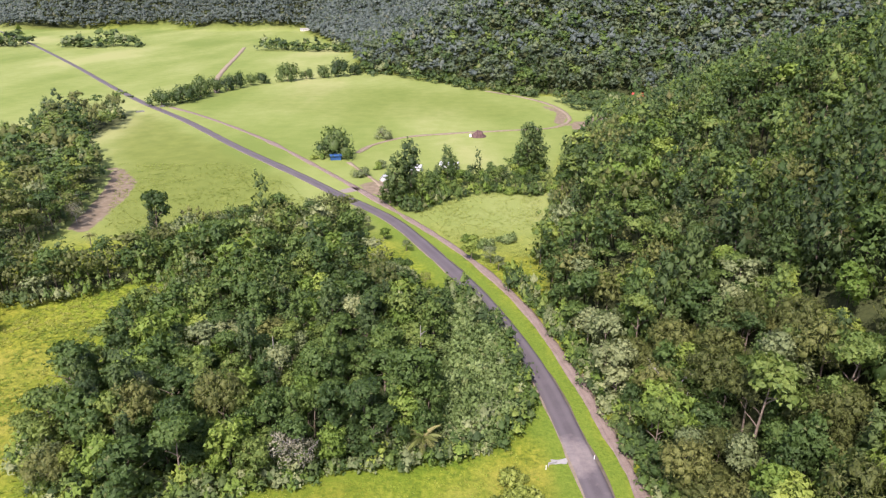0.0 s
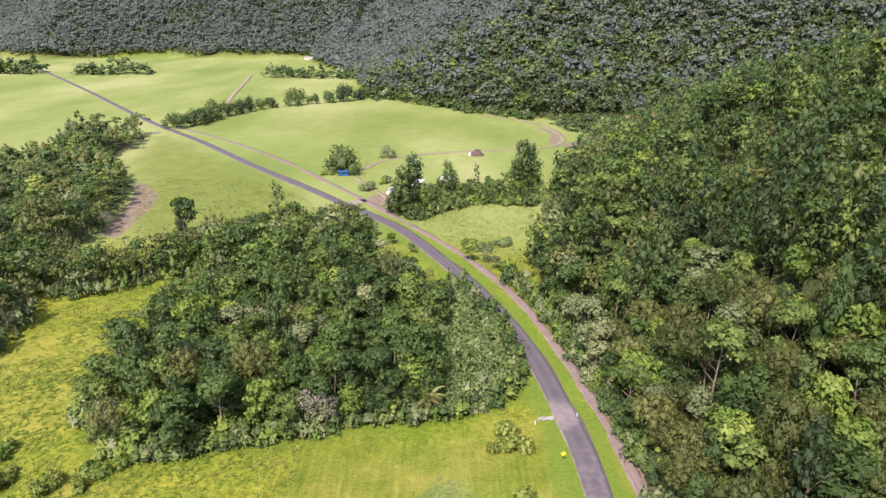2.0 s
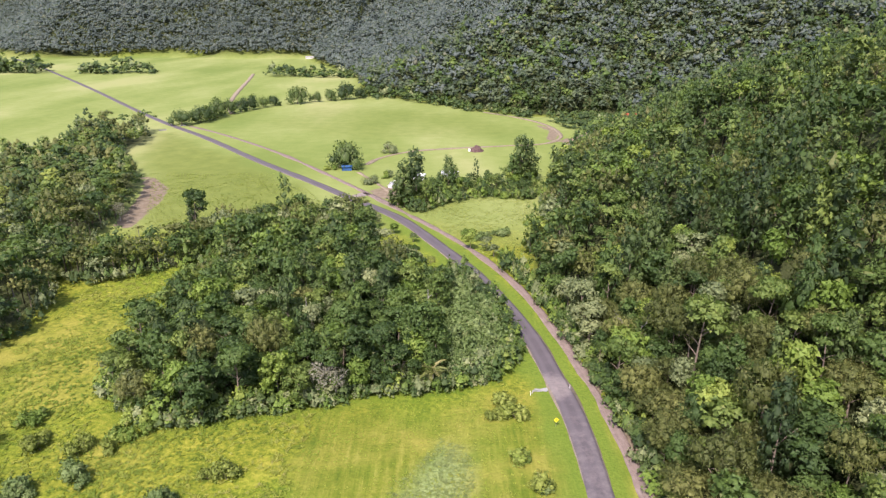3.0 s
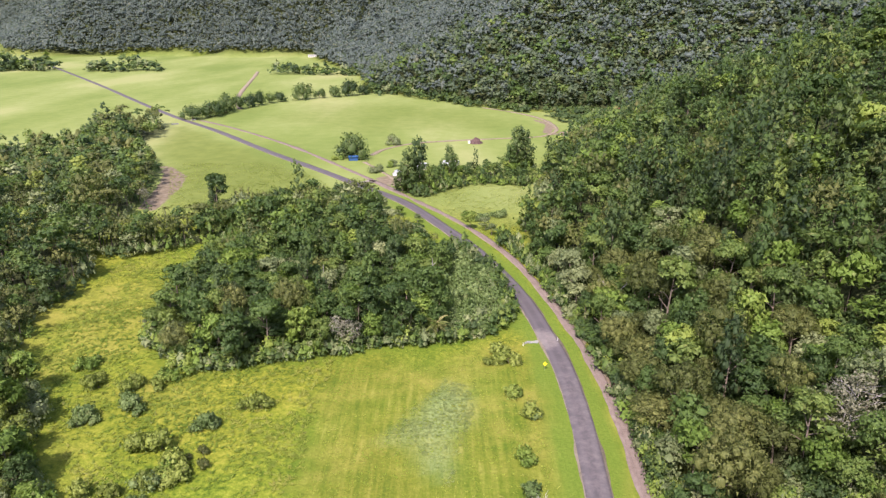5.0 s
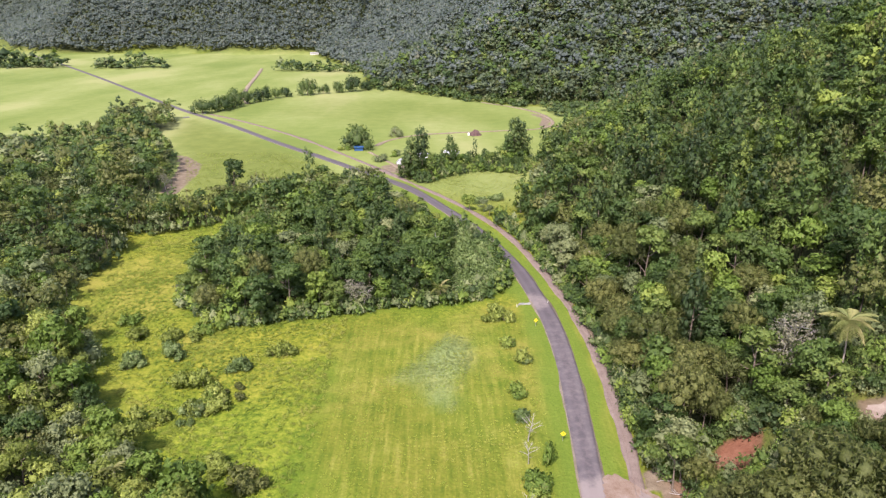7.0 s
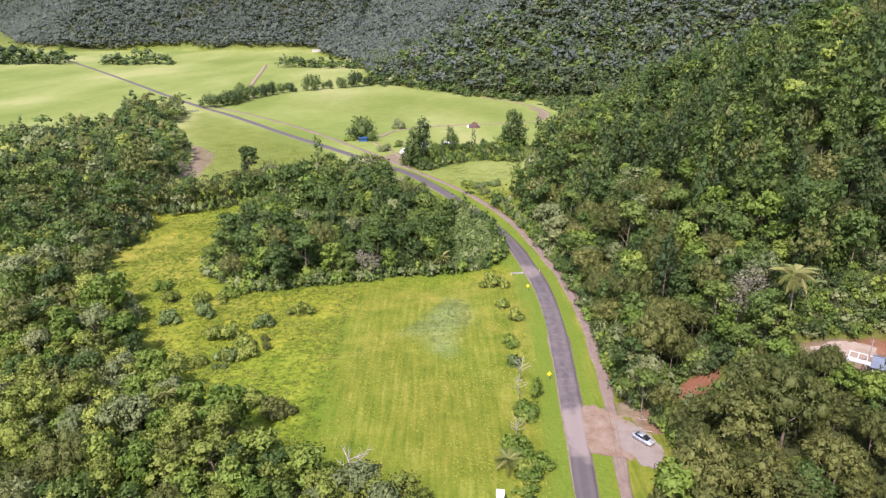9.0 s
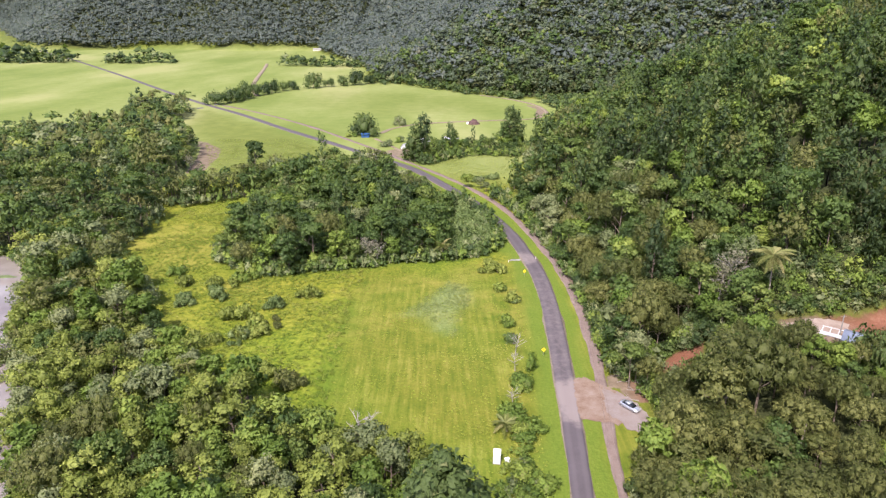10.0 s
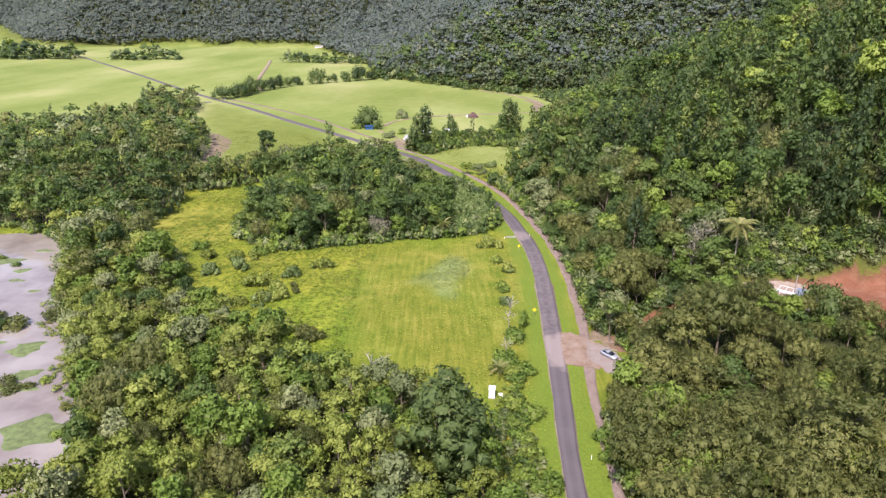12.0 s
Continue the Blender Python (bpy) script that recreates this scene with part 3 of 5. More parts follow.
def crown_arrays(kind, seed, lod, leaves, size):
    """Vertices, leaf triangles, core triangles and soft outward normals of a crown."""
    rng = np.random.default_rng(seed)
    L = lobes_of(kind, rng, lod)
    inner, outer, turn, solid = HABIT[kind]
    mid = L[:, :3].mean(0) - (0, 0, 1.5)
    V, T, N = [], [], []
    k = 0
    cv, cf = ICO[1] if lod == 0 else OCTA
    for c in L:
        v = cv * c[3:6] * (solid if lod < 2 else 0.7) * rng.uniform(0.8, 1.15, (len(cv), 1)) + c[:3]
        V.append(v)
        N.append(unit(unit(cv) * 0.6 + unit(v - mid) * 0.55))
        T.append(cf + k)
        k += len(v)
    area = (L[:, 3] * L[:, 4] * L[:, 5]) ** 0.6
    pick = rng.choice(len(L), leaves * 2, p=area / area.sum())
    d = rng.normal(size=(leaves * 2, 3))
    d[:, 2] += 0.3
    d = unit(d)
    pos = L[pick, :3] + d * L[pick, 3:6] * rng.uniform(inner, outer if lod < 2 else 1.12, (len(d), 1))
    deep = np.zeros(len(pos), bool)
    for c in L:
        deep |= (((pos - c[:3]) / c[3:6]) ** 2).sum(1) < 0.36
    pos, d = pos[~deep][:leaves], d[~deep][:leaves]
    n = len(pos)
    out = unit(d * 0.58 + unit(pos - mid) * 0.5 + rng.normal(0, 0.46 if lod < 2 else 0.22, (n, 3)) + (0, 0, 0.0 if lod < 2 else 0.7))
    nrm = unit(out + rng.normal(0, turn, (n, 3)) + (0, 0, 0.15))
    way = rng.normal(size=(n, 3))
    long, broad = HANG.get(kind, (1.0, 1.0))
    if kind in HANG:
        way = way * 0.45 + d * 0.4 - (0, 0, 1.0)
    a = unit(way - nrm * (way * nrm).sum(1)[:, None])
    b = np.cross(nrm, a)
    s = size * rng.uniform(0.6, 1.4, (n, 1))
    a, b = a * s * long, b * s * broad
    leaf = np.stack([pos + a * 0.6, pos - a * 0.35 + b * 0.48 - nrm * s * 0.2, pos - a * 0.3 - b * 0.48], 1)
    V.append(leaf.reshape(-1, 3))
    N.append(np.repeat(out, 3, 0))
    return np.vstack(V), np.arange(n * 3).reshape(n, 3) + k, np.vstack(T), np.vstack(N)


def tube(path, radii, sides=6):
    """A tapered tube along a path: vertices and quads."""
    p = np.array(path, float)
    t = np.gradient(p, axis=0)
    t /= np.linalg.norm(t, axis=1)[:, None] + 1e-9
    ref = np.where(np.abs(t[:, 2:3]) > 0.9, np.array([[1.0, 0, 0]]), np.array([[0, 0, 1.0]]))
    a = np.cross(t, ref)
    a /= np.linalg.norm(a, axis=1)[:, None]
    b = np.cross(t, a)
    ang = np.linspace(0, 2 * math.pi, sides, endpoint=False)
    ring = a[:, None] * np.cos(ang)[None, :, None] + b[:, None] * np.sin(ang)[None, :, None]
    v = p[:, None] + ring * np.array(radii)[:, None, None]
    i = np.arange(len(p) * sides).reshape(len(p), sides)
    j = np.roll(i, -1, 1)
    f = np.stack([i[:-1], j[:-1], j[1:], i[1:]], -1).reshape(-1, 4)
    return v.reshape(-1, 3), f


def join_tubes(tubes):
    V, Fc, k = [], [], 0
    for v, f in tubes:
        V.append(v)
        Fc.append(f + k)
        k += len(v)
    return np.vstack(V), np.vstack(Fc)


def trunk_tubes(height_, seed, limbs=5, r=0.2, spread=2.6, twigs=0):
    rng = np.random.default_rng(seed)
    u = np.linspace(0, 1, 6)
    lean = rng.normal(0, 0.35, 2)
    spine = np.stack([lean[0] * u * u, lean[1] * u * u, height_ * 0.8 * u - 0.3 * (1 - u)], 1)
    tubes = [tube(spine, r * (1.15 - 0.85 * u), 6)]
    for i in range(limbs):
        s = rng.uniform(0.4, 0.92)
        base = spine[0] + (spine[-1] - spine[0]) * s
        base[:2] = lean * s * s
        a = 2.4 * i + rng.uniform(-0.4, 0.4)
        ln = spread * rng.uniform(0.6, 1.1) * (1.25 - 0.5 * s)
        q = np.linspace(0, 1, 4)[:, None]
        tip = base + np.array([math.cos(a) * ln, math.sin(a) * ln, ln * rng.uniform(0.5, 1.0)])
        path = base * (1 - q) + tip * q + np.array([0, 0, 0.25 * ln]) * (q * (1 - q))
        tubes.append(tube(path, r * 0.5 * np.linspace(1, 0.25, 4), 4))
        for j in range(twigs):
            w = rng.uniform(0.35, 1.0)
            b0 = base * (1 - w) + tip * w
            dirn = np.array([math.cos(a + rng.normal(0, 0.9)), math.sin(a + rng.normal(0, 0.9)), rng.uniform(0.2, 1.1)])
            path2 = b0 + np.linspace(0, 1, 3)[:, None] * dirn * ln * rng.uniform(0.25, 0.55)
            tubes.append(tube(path2, r * np.array([0.22, 0.14, 0.05]), 4))
    return tubes


# kind: crown shape, leaf material, leaf size near, typical height
KINDS = {"rain": ("broad", "rain", 0.62), "grey": ("broad", "grey", 0.55), "bright": ("broad", "bright", 0.8), "dark": ("vine", "dark", 0.6),
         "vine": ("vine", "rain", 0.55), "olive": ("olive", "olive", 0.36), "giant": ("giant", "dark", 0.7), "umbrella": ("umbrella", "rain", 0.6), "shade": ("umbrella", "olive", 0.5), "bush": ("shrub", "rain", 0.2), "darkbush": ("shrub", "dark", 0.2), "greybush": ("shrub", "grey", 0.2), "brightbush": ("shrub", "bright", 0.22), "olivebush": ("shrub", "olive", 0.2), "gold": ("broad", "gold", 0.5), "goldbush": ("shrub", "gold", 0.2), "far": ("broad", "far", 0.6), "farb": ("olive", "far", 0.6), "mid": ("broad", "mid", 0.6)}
LOD_LEAVES = {0: 860, 1: 360, 2: 180, 3: 72, 4: 20}
LOD_SIZE = {0: 0.92, 1: 1.18, 2: 1.35, 3: 1.7, 4: 2.5}
VARIANTS = {0: 5}
_proto = {}


SHAPE_LOD = {0: 0, 1: 1, 2: 1, 3: 2, 4: 3}


def proto(kind, lod, i):
    key = (kind, lod, i)
    if key not in _proto:
        shape, mat, size = KINDS[kind]
        more = 2.2 if shape == "olive" and lod == 0 else 1.2 if shape == "olive" and lod < 3 else 2.6 if shape == "giant" else 1.0
        seed = sum(map(ord, kind)) * 31 + i * 7 + lod * 101
        v, q, t, nr = crown_arrays(shape, seed, SHAPE_LOD[lod], int(LOD_LEAVES[lod] * more), size * LOD_SIZE[lod])
        tv = tf = None
        if lod < 3 and shape != "shrub":
            tv, tf = tube([(0, 0, -0.5), (0.1, 0, 3), (0, 0.1, 6)], [0.22, 0.17, 0.1], 4)
        _proto[key] = (v, q, t, nr, tv, tf)
    return _proto[key]


WOOD_SLOTS = list(M_WOODS)


def woods(name, items, label):
    """One joined stand of trees. items: (kind, lod, variant, x, y, z, turn, scale, tall, tint)."""
    V, Q, T, B, QM, TM, TI, N = [], [], [], [], [], [], [], []
    k = 0
    for kind, lod, i, x, y, z, turn, s, tall, tint in items:
        v, q, t, nr, tv, tf = proto(kind, lod, i)
        c, sn = math.cos(turn) * s, math.sin(turn) * s
        rot = np.array([[c, -sn, 0], [sn, c, 0], [0, 0, s * tall]])
        V.append(v @ rot.T + (x, y, z))
        N.append(nr @ (rot.T / s))
        Q.append(q + k)
        T.append(t + k)
        slot = WOOD_SLOTS.index(KINDS[kind][1])
        QM.append(np.full(len(q), slot))
        TM.append(np.full(len(t), slot))
        TI.append(np.full(len(v), tint))
        k += len(v)
        if tv is not None:
            V.append(tv @ rot.T + (x, y, z))
            B.append(tf + k)
            TI.append(np.zeros(len(tv)))
            N.append(unit(tv * (1, 1, 0) + 1e-4))
            k += len(tv)
    nq, nt, nb = sum(map(len, Q)), sum(map(len, T)), sum(map(len, B))
    me = mesh_from(name, np.vstack(V), [np.vstack(Q), np.vstack(T)] + ([np.vstack(B)] if B else []), list(M_WOODS.values()) + [M_BARK],
                   True, np.concatenate(QM + TM + [np.full(nb, len(WOOD_SLOTS))]), [("tint", np.concatenate(TI))], unit(np.vstack(N)))
    return tagged(new(name, me), label, "woods", kind="stuff")


_tree_mesh = {}
TREE_NAMES = {"giant": ("giant_vine_tree", "huge dark tree draped with vines above the meadow edge"), "gold": ("paperbark_tree", "yellow-olive tree with a loose sunlit crown"), "bush": ("mango_tree", "broad dense green mango tree with foliage to the ground"), "darkbush": ("fig_tree", "broad dark green fig tree with foliage to the ground"), "greybush": ("wattle_bush", "grey-green rounded wattle bush in the grass"), "rain": ("rainforest_tree", "leafy green rainforest tree with a billowing crown"), "grey": ("wattle_tree", "grey-green tree with a pale soft crown"),
              "bright": ("macaranga_tree", "bright green tree with large fresh leaves"), "dark": ("vine_covered_tree", "tall dark tree hung with climbing vines"),
              "vine": ("vine_draped_tree", "tall green tree draped in creepers"), "olive": ("acacia_tree", "olive green wattle tree with rounded feathery billows"),
              "umbrella": ("umbrella_tree", "green tree with flat spreading tiers of leaves"), "shade": ("layered_acacia_tree", "olive tree with thin layered foliage")}
_count = {}


def tree(kind, x, y, scale=1.0, tall=1.0, label="", variant=None, name="", group=""):
    """A single tree: trunk with limbs, and a crown of leaves."""
    rng = random.Random(int(x * 13.7 + y * 71.3))
    i = rng.randrange(VARIANTS[0]) if variant is None else variant
    key = (kind, i)
    nm, lb = TREE_NAMES[kind]
    if key not in _tree_mesh:
        shape, mat, size = KINDS[kind]
        v, q, t, nr, _, _ = proto(kind, 0, i)
        crown = mesh_from("crown", v, [q, t], [M_LEAF[mat]], True, normals=nr)
        tv, tf = join_tubes(trunk_tubes({"vine": 13, "giant": 20, "olive": 9, "umbrella": 11.5, "shrub": 1.8}.get(shape, 10), i + 5, 4, 0.09 if shape == "shrub" else 0.2, 0.8 if shape == "shrub" else 2.6))
        _tree_mesh[key] = (crown, mesh_from("trunk", tv, tf, [M_BARK], True))
    crown, trunk = _tree_mesh[key]
    e = empty(name or nm, Matrix.LocRotScale((x, y, gz(x, y) - 0.1), Euler((0, 0, rng.uniform(0, 6.283))), (scale, scale, scale * tall)), label or lb, "tree", group)
    for n, me in (("trunk", trunk), ("crown", crown)):
        ob = new(n, me)
        ob.parent = e
    _count[kind] = _count.get(kind, 0) + 1
    return e


def strew(poly, per_m2, seed, keep=None):
    """Loose random places inside an outline, thicker in drifts."""
    q = np.array(poly, float)
    lo, hi = q.min(0), q.max(0)
    rng = np.random.default_rng(seed)
    P = rng.uniform(lo, hi, (int(per_m2 * np.prod(hi - lo)), 2))
    ok = inside(P, poly) & (rng.uniform(size=len(P)) < 0.55 + 0.6 * wave(P, 9, seed) + 0.3 * wave(P, 3.1, seed + 1))
    if keep is not None:
        ok &= keep(P)
    return P[ok]


def scatter(poly, spacing, seed, keep=None):
    """Jittered places inside an outline."""
    q = np.array(poly, float)
    (x0, y0), (x1, y1) = q.min(0), q.max(0)
    rng = np.random.default_rng(seed)
    xs = np.arange(x0, x1 + spacing, spacing)
    ys = np.arange(y0, y1 + spacing, spacing * 0.87)
    X, Y = np.meshgrid(xs, ys)
    X = X + (np.arange(len(ys)) % 2)[:, None] * spacing / 2
    P = np.stack([X.ravel(), Y.ravel()], 1) + rng.uniform(-0.36, 0.36, (X.size, 2)) * spacing
    ok = inside(P, poly)
    if keep is not None:
        ok &= keep(P)
    return P[ok]


def flight_gap(P):
    """Distance in plan from the strip along which the valley is seen."""
    return np.hypot(P[:, 0] + 2, P[:, 1] - np.clip(P[:, 1], -130, 0))


MIX_A = [("rain", 0.5), ("grey", 0.08), ("umbrella", 0.16), ("bright", 0.05), ("olive", 0.04), ("vine", 0.06), ("dark", 0.08)]
MIX_C = [("rain", 0.24), ("grey", 0.17), ("olive", 0.14), ("gold", 0.23), ("umbrella", 0.08), ("shade", 0.08), ("bright", 0.03), ("dark", 0.03)]
MIX_CREEK = [("rain", 0.38), ("olive", 0.18), ("dark", 0.1), ("umbrella", 0.12), ("grey", 0.1), ("shade", 0.08), ("gold", 0.04)]
MIX_D = [("gold", 0.46), ("bright", 0.22), ("grey", 0.14), ("olive", 0.12), ("rain", 0.06)]
MIX_LOW = [("olive", 0.2), ("grey", 0.07), ("umbrella", 0.12), ("rain", 0.33), ("vine", 0.1), ("bright", 0.12), ("dark", 0.06)]
MIX_BANK = [("olive", 0.5), ("grey", 0.14), ("rain", 0.26), ("bright", 0.1)]
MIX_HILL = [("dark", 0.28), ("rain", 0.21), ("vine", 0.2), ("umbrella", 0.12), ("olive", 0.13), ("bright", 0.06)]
MIX_E = [("olive", 0.66), ("shade", 0.14), ("bright", 0.12), ("rain", 0.08)]
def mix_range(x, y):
    """Nearer slopes carry the green forest of the hill; with distance the haze-tinted leaf colours take over."""
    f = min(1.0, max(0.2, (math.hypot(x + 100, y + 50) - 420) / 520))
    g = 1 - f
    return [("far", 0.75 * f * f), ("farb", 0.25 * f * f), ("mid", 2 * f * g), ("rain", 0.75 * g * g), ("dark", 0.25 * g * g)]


def draw_kind(mixture, r):
    for k, p in mixture:
        r -= p
        if r <= 0:
            return k
    return mixture[0][0]


def in_valley(P, margin=45.0):
    """The broad wedge of the valley that opens northward from the flats."""
    return np.abs(P[:, 0] + 3) < margin + 0.72 * (P[:, 1] + 132)


def off_things(P, road=6.0, tram=3.8):
    """False where roads, yards, buildings and tracks need room."""
    ok = (seg_dist(P, np.array(ROAD, float)) > road) & (seg_dist(P, np.array(TRAM, float)) > tram)
    for poly, _ in DIRT_AREAS[:1] + DIRT_AREAS[2:3] + DIRT_AREAS[6:7]:
        ok &= signed(P, poly) < -1.5
    for x, y, r in CLEAR:
        ok &= np.hypot(P[:, 0] - x, P[:, 1] - y) > r
    return ok


CLEAR = [(36.5, 10, 5.5), (38, 5, 5.2), (35, -1, 4.2), (32.5, -7, 3.8), (83, 18, 7), (82, 10, 5), (49, 14, 6), (55, 18, 6), (-3, -34, 5), (67.5, 40, 3.6), (64, 37, 3.0), (-19.5, -3, 4.5), (146, 487, 10), (156, 480, 6)]
STANDS = {"hillside_woods": [], "creek_woods": [], "range_woods": []}


def plant(poly, spacing, seed, mixture, stand, base=1.0, spread=0.18, single=False, keep=None, tall=1.0, edge=0.0, lowroad=False, lod=None, wide=False, tram=3.4):
    P = scatter(poly, spacing, seed, lambda p: off_things(p, 6.0, tram) & (wide | in_valley(p)) & (keep(p) if keep else True) & (signed(p, poly) > edge))
    Z = ground_at(P)
    gap = np.hypot(flight_gap(P), 80 - Z * 0.7)
    rng = np.random.default_rng(seed + 99)
    patchy = wave(P, 16, seed) * 0.25
    low = np.clip((seg_dist(P, np.array(ROAD, float)) - 2) / 20, 0.45, 1) if lowroad else np.ones(len(P))
    for (x, y), z, g, w, lo in zip(P, Z, gap, patchy, low):
        kind = draw_kind(mixture(x, y) if callable(mixture) else mixture, min(0.999, max(0, rng.uniform() + w * 0.6)))
        s = lo * base * min(1.5, max(0.55, rng.lognormal(0, spread)))
        tl = tall * rng.uniform(0.72, 1.25)
        if single and g < 168 and _count.get(kind, 0) < 260:
            tree(kind, x, y, s, tl)
            continue
        lv = lod if lod is not None else 1 if g < 190 else 2 if g < 300 else 3 if g < 560 else 4
        STANDS[stand].append((kind, lv, int(rng.integers(4)), x, y, z - 0.2, rng.uniform(0, 6.28), s, tl, float(rng.uniform(0, 1))))


HILL_LOW = [(36, -60), (38, 32), (39.5, 66), (38, 100), (34, 130), (29, 160), (29, 190), (38, 207), (56, 205), (60, 160), (72, 110), (80, 70), (73, 35), (71, 32), (71, 26), (63, 25), (60, 32), (53, 31.5), (46, 26.5), (40, 18)]
PATCH_E = [(35, 0), (31, -9), (29, -20), (28, -40), (28, -130), (116, -130), (116, -22), (104, -9), (97, -5), (91, 5), (83, 10), (72, 17), (63, 23), (60, 22), (48, 17), (42, 2)]
HILL_UP = [(60, 205), (63, 160), (75, 110), (83, 70), (73, 35), (86, 35.5), (101, 35), (117, 29), (118, 4), (110, -12), (118, -60), (330, -60), (420, 200), (420, 470), (176, 478), (150, 452), (110, 408), (80, 358), (60, 312), (50, 275), (44, 236), (42, 212)]
THICKET = [(-2, 101), (8, 102), (14, 109), (15.5, 126), (11, 146), (4, 158), (-1, 140), (0, 118)]
plant(PATCH_A, 5.0, 1, MIX_A, "creek_woods", 0.92, single=True, edge=1.0, lowroad=True, keep=lambda p: ~inside(p, THICKET))
plant(HILL_LOW, 5.3, 2, lambda x, y: MIX_BANK if x < 54 and 20 < y < 80 else MIX_LOW, "hillside_woods", 1.0, single=True)
plant(PATCH_E, 5.4, 3, MIX_E, "hillside_woods", 1.1, single=True, tram=1.9, keep=lambda p: (p[:, 1] > -75) & ~((p[:, 0] > 60) & (p[:, 1] > -26)))
plant(PATCH_E, 4.4, 33, MIX_E, "hillside_woods", 0.62, single=True, keep=lambda p: (p[:, 0] > 60) & (p[:, 1] > -26))
plant(PATCH_D, 5.0, 4, MIX_D, "creek_woods", 0.85, single=True, keep=lambda p: p[:, 1] > -75)
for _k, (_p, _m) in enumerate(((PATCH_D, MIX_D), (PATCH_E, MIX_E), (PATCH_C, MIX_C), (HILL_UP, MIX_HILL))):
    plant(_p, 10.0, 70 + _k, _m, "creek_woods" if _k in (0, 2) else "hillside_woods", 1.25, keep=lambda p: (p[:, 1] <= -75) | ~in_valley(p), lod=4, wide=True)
plant(PATCH_B, 5.2, 5, MIX_CREEK, "creek_woods", 0.95, lowroad=True)
plant(PATCH_C, 6.4, 6, lambda x, y: MIX_C if y < 110 else MIX_CREEK, "creek_woods", 1.05, keep=lambda p: p[:, 0] > -340)
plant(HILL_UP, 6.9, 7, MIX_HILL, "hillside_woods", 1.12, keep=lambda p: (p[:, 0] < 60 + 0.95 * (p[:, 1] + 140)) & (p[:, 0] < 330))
RANGE = [(178, 478), (160, 502), (110, 508), (72, 511), (30, 551), (-44, 631), (-80, 653), (-98, 763), (-108, 833), (-215, 1113), (-238, 1193), (-380, 1198), (-500, 1238), (-760, 1203), (-860, 1293), (-1000, 1503),
         (-1250, 1853), (-1700, 1903), (-1700, 2250), (-1100, 2150), (-700, 1620), (-200, 1550), (150, 1100), (360, 700), (480, 560), (430, 474)]
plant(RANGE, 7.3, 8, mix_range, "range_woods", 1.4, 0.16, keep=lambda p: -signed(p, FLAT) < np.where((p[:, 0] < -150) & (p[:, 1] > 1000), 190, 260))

# rows of trees between the far fields
FAR_MIX = [("bush", 0.15), ("darkbush", 0.8), ("greybush", 0.05)]
for poly, sp, base in (([(-80, 632), (-40, 612), (-36, 640), (-84, 662)], 8.0, 4.4), ([(-500, 905), (-415, 925), (-400, 900), (-480, 880)], 11, 8.0), ([(-790, 935), (-545, 928), (-545, 892), (-810, 890)], 12, 8.0),
                       ([(-240, 850), (-110, 818), (-100, 850), (-225, 880)], 10, 5.0), ([(30, 532), (-40, 605), (-36, 632), (34, 552)], 7, 3.8), ([(72, 496), (36, 530), (40, 545), (80, 510)], 7, 3.8), ([(80, 460), (110, 440), (150, 500), (90, 508)], 8, 3.4)):
    plant(poly, sp, int(sp * 100), FAR_MIX, "range_woods", base, 0.2)


# ---- single trees and the rows by the farm ----
# place, width and height of the trees of the row between the fields
ROW_TREES = [(-198, 466, 19, 12, "darkbush"), (-188, 478, 19, 13, "darkbush"), (-186, 492, 18, 13, "darkbush"), (-184, 505, 18, 14, "darkbush"), (-181, 520, 17, 13, "darkbush"), (-172, 534, 13, 10, "darkbush"),
             (-169, 548, 15, 14, "darkbush"), (-161, 562, 12, 10, "darkbush"), (-153, 573, 12, 10, "darkbush"), (-135, 584, 18, 17, "darkbush"), (-121, 598, 12, 10, "darkbush"), (-107, 608, 14, 12, "darkbush"), (-95, 615, 20, 17, "darkbush"), (-82, 626, 14, 11, "darkbush")]
PATCH_F = [(-22, 250), (-14, 241), (-4, 250), (8, 262), (22, 268), (38, 262), (48, 282), (40, 300), (24, 286), (2, 282), (-14, 270)]
plant(PATCH_F, 4.4, 21, [("rain", 0.5), ("bright", 0.3), ("vine", 0.1), ("dark", 0.1)], "hillside_woods", 0.6)
for x, y, k, s, tl, v in ((-18, 246, "dark", 1.25, 1.15, 0), (-13, 250, "dark", 1.45, 1.2, 1), (-8, 246, "vine", 1.0, 0.95, 2), (-21, 249, "dark", 1.05, 0.85, 3), (-3, 256, "vine", 0.9, 0.8, 0),
                          (2, 280, "dark", 1.0, 1.05, 2), (5, 283, "vine", 0.8, 0.9, 1), (38, 290, "dark", 1.5, 1.1, 3), (43, 294, "dark", 1.3, 1.1, 0), (34, 286, "vine", 1.1, 0.9, 1)):
    tree(k, x, y, s * 1.3, tl * 0.76, variant=v)
tree("darkbush", -52, 324, 5.2, 1.45, "broad dark green mango tree shading the blue shed", variant=1)
tree("darkbush", -58, 325, 3.6, 1.3, "broad dark green mango tree shading the blue shed", variant=2)
for x, y, w, h, k in ROW_TREES:
    tree(k, x, y, w / 3.7, h / (w / 3.7) / 2.1, "round dark tree in a row between the fields", group="row of trees between the fields")
tree("bright", 9, 192, 0.72, 0.8)
tree("grey", 15, 190, 0.68, 0.75)
tree("grey", 17, 184, 0.6, 0.75)
tree("greybush", -33, 362, 2.5, 1.35)
tree("greybush", -37, 288, 2.3, 0.95, "rounded olive-grey bush on the mown yard")
tree("greybush", -29, 303, 1.6, 0.95)
tree("giant", -3.5, -34, 1.3, 0.8, variant=1)
tree("darkbush", 83, 4, 2.7, 1.9, "round dark green tree beside the red earth yard", variant=1)
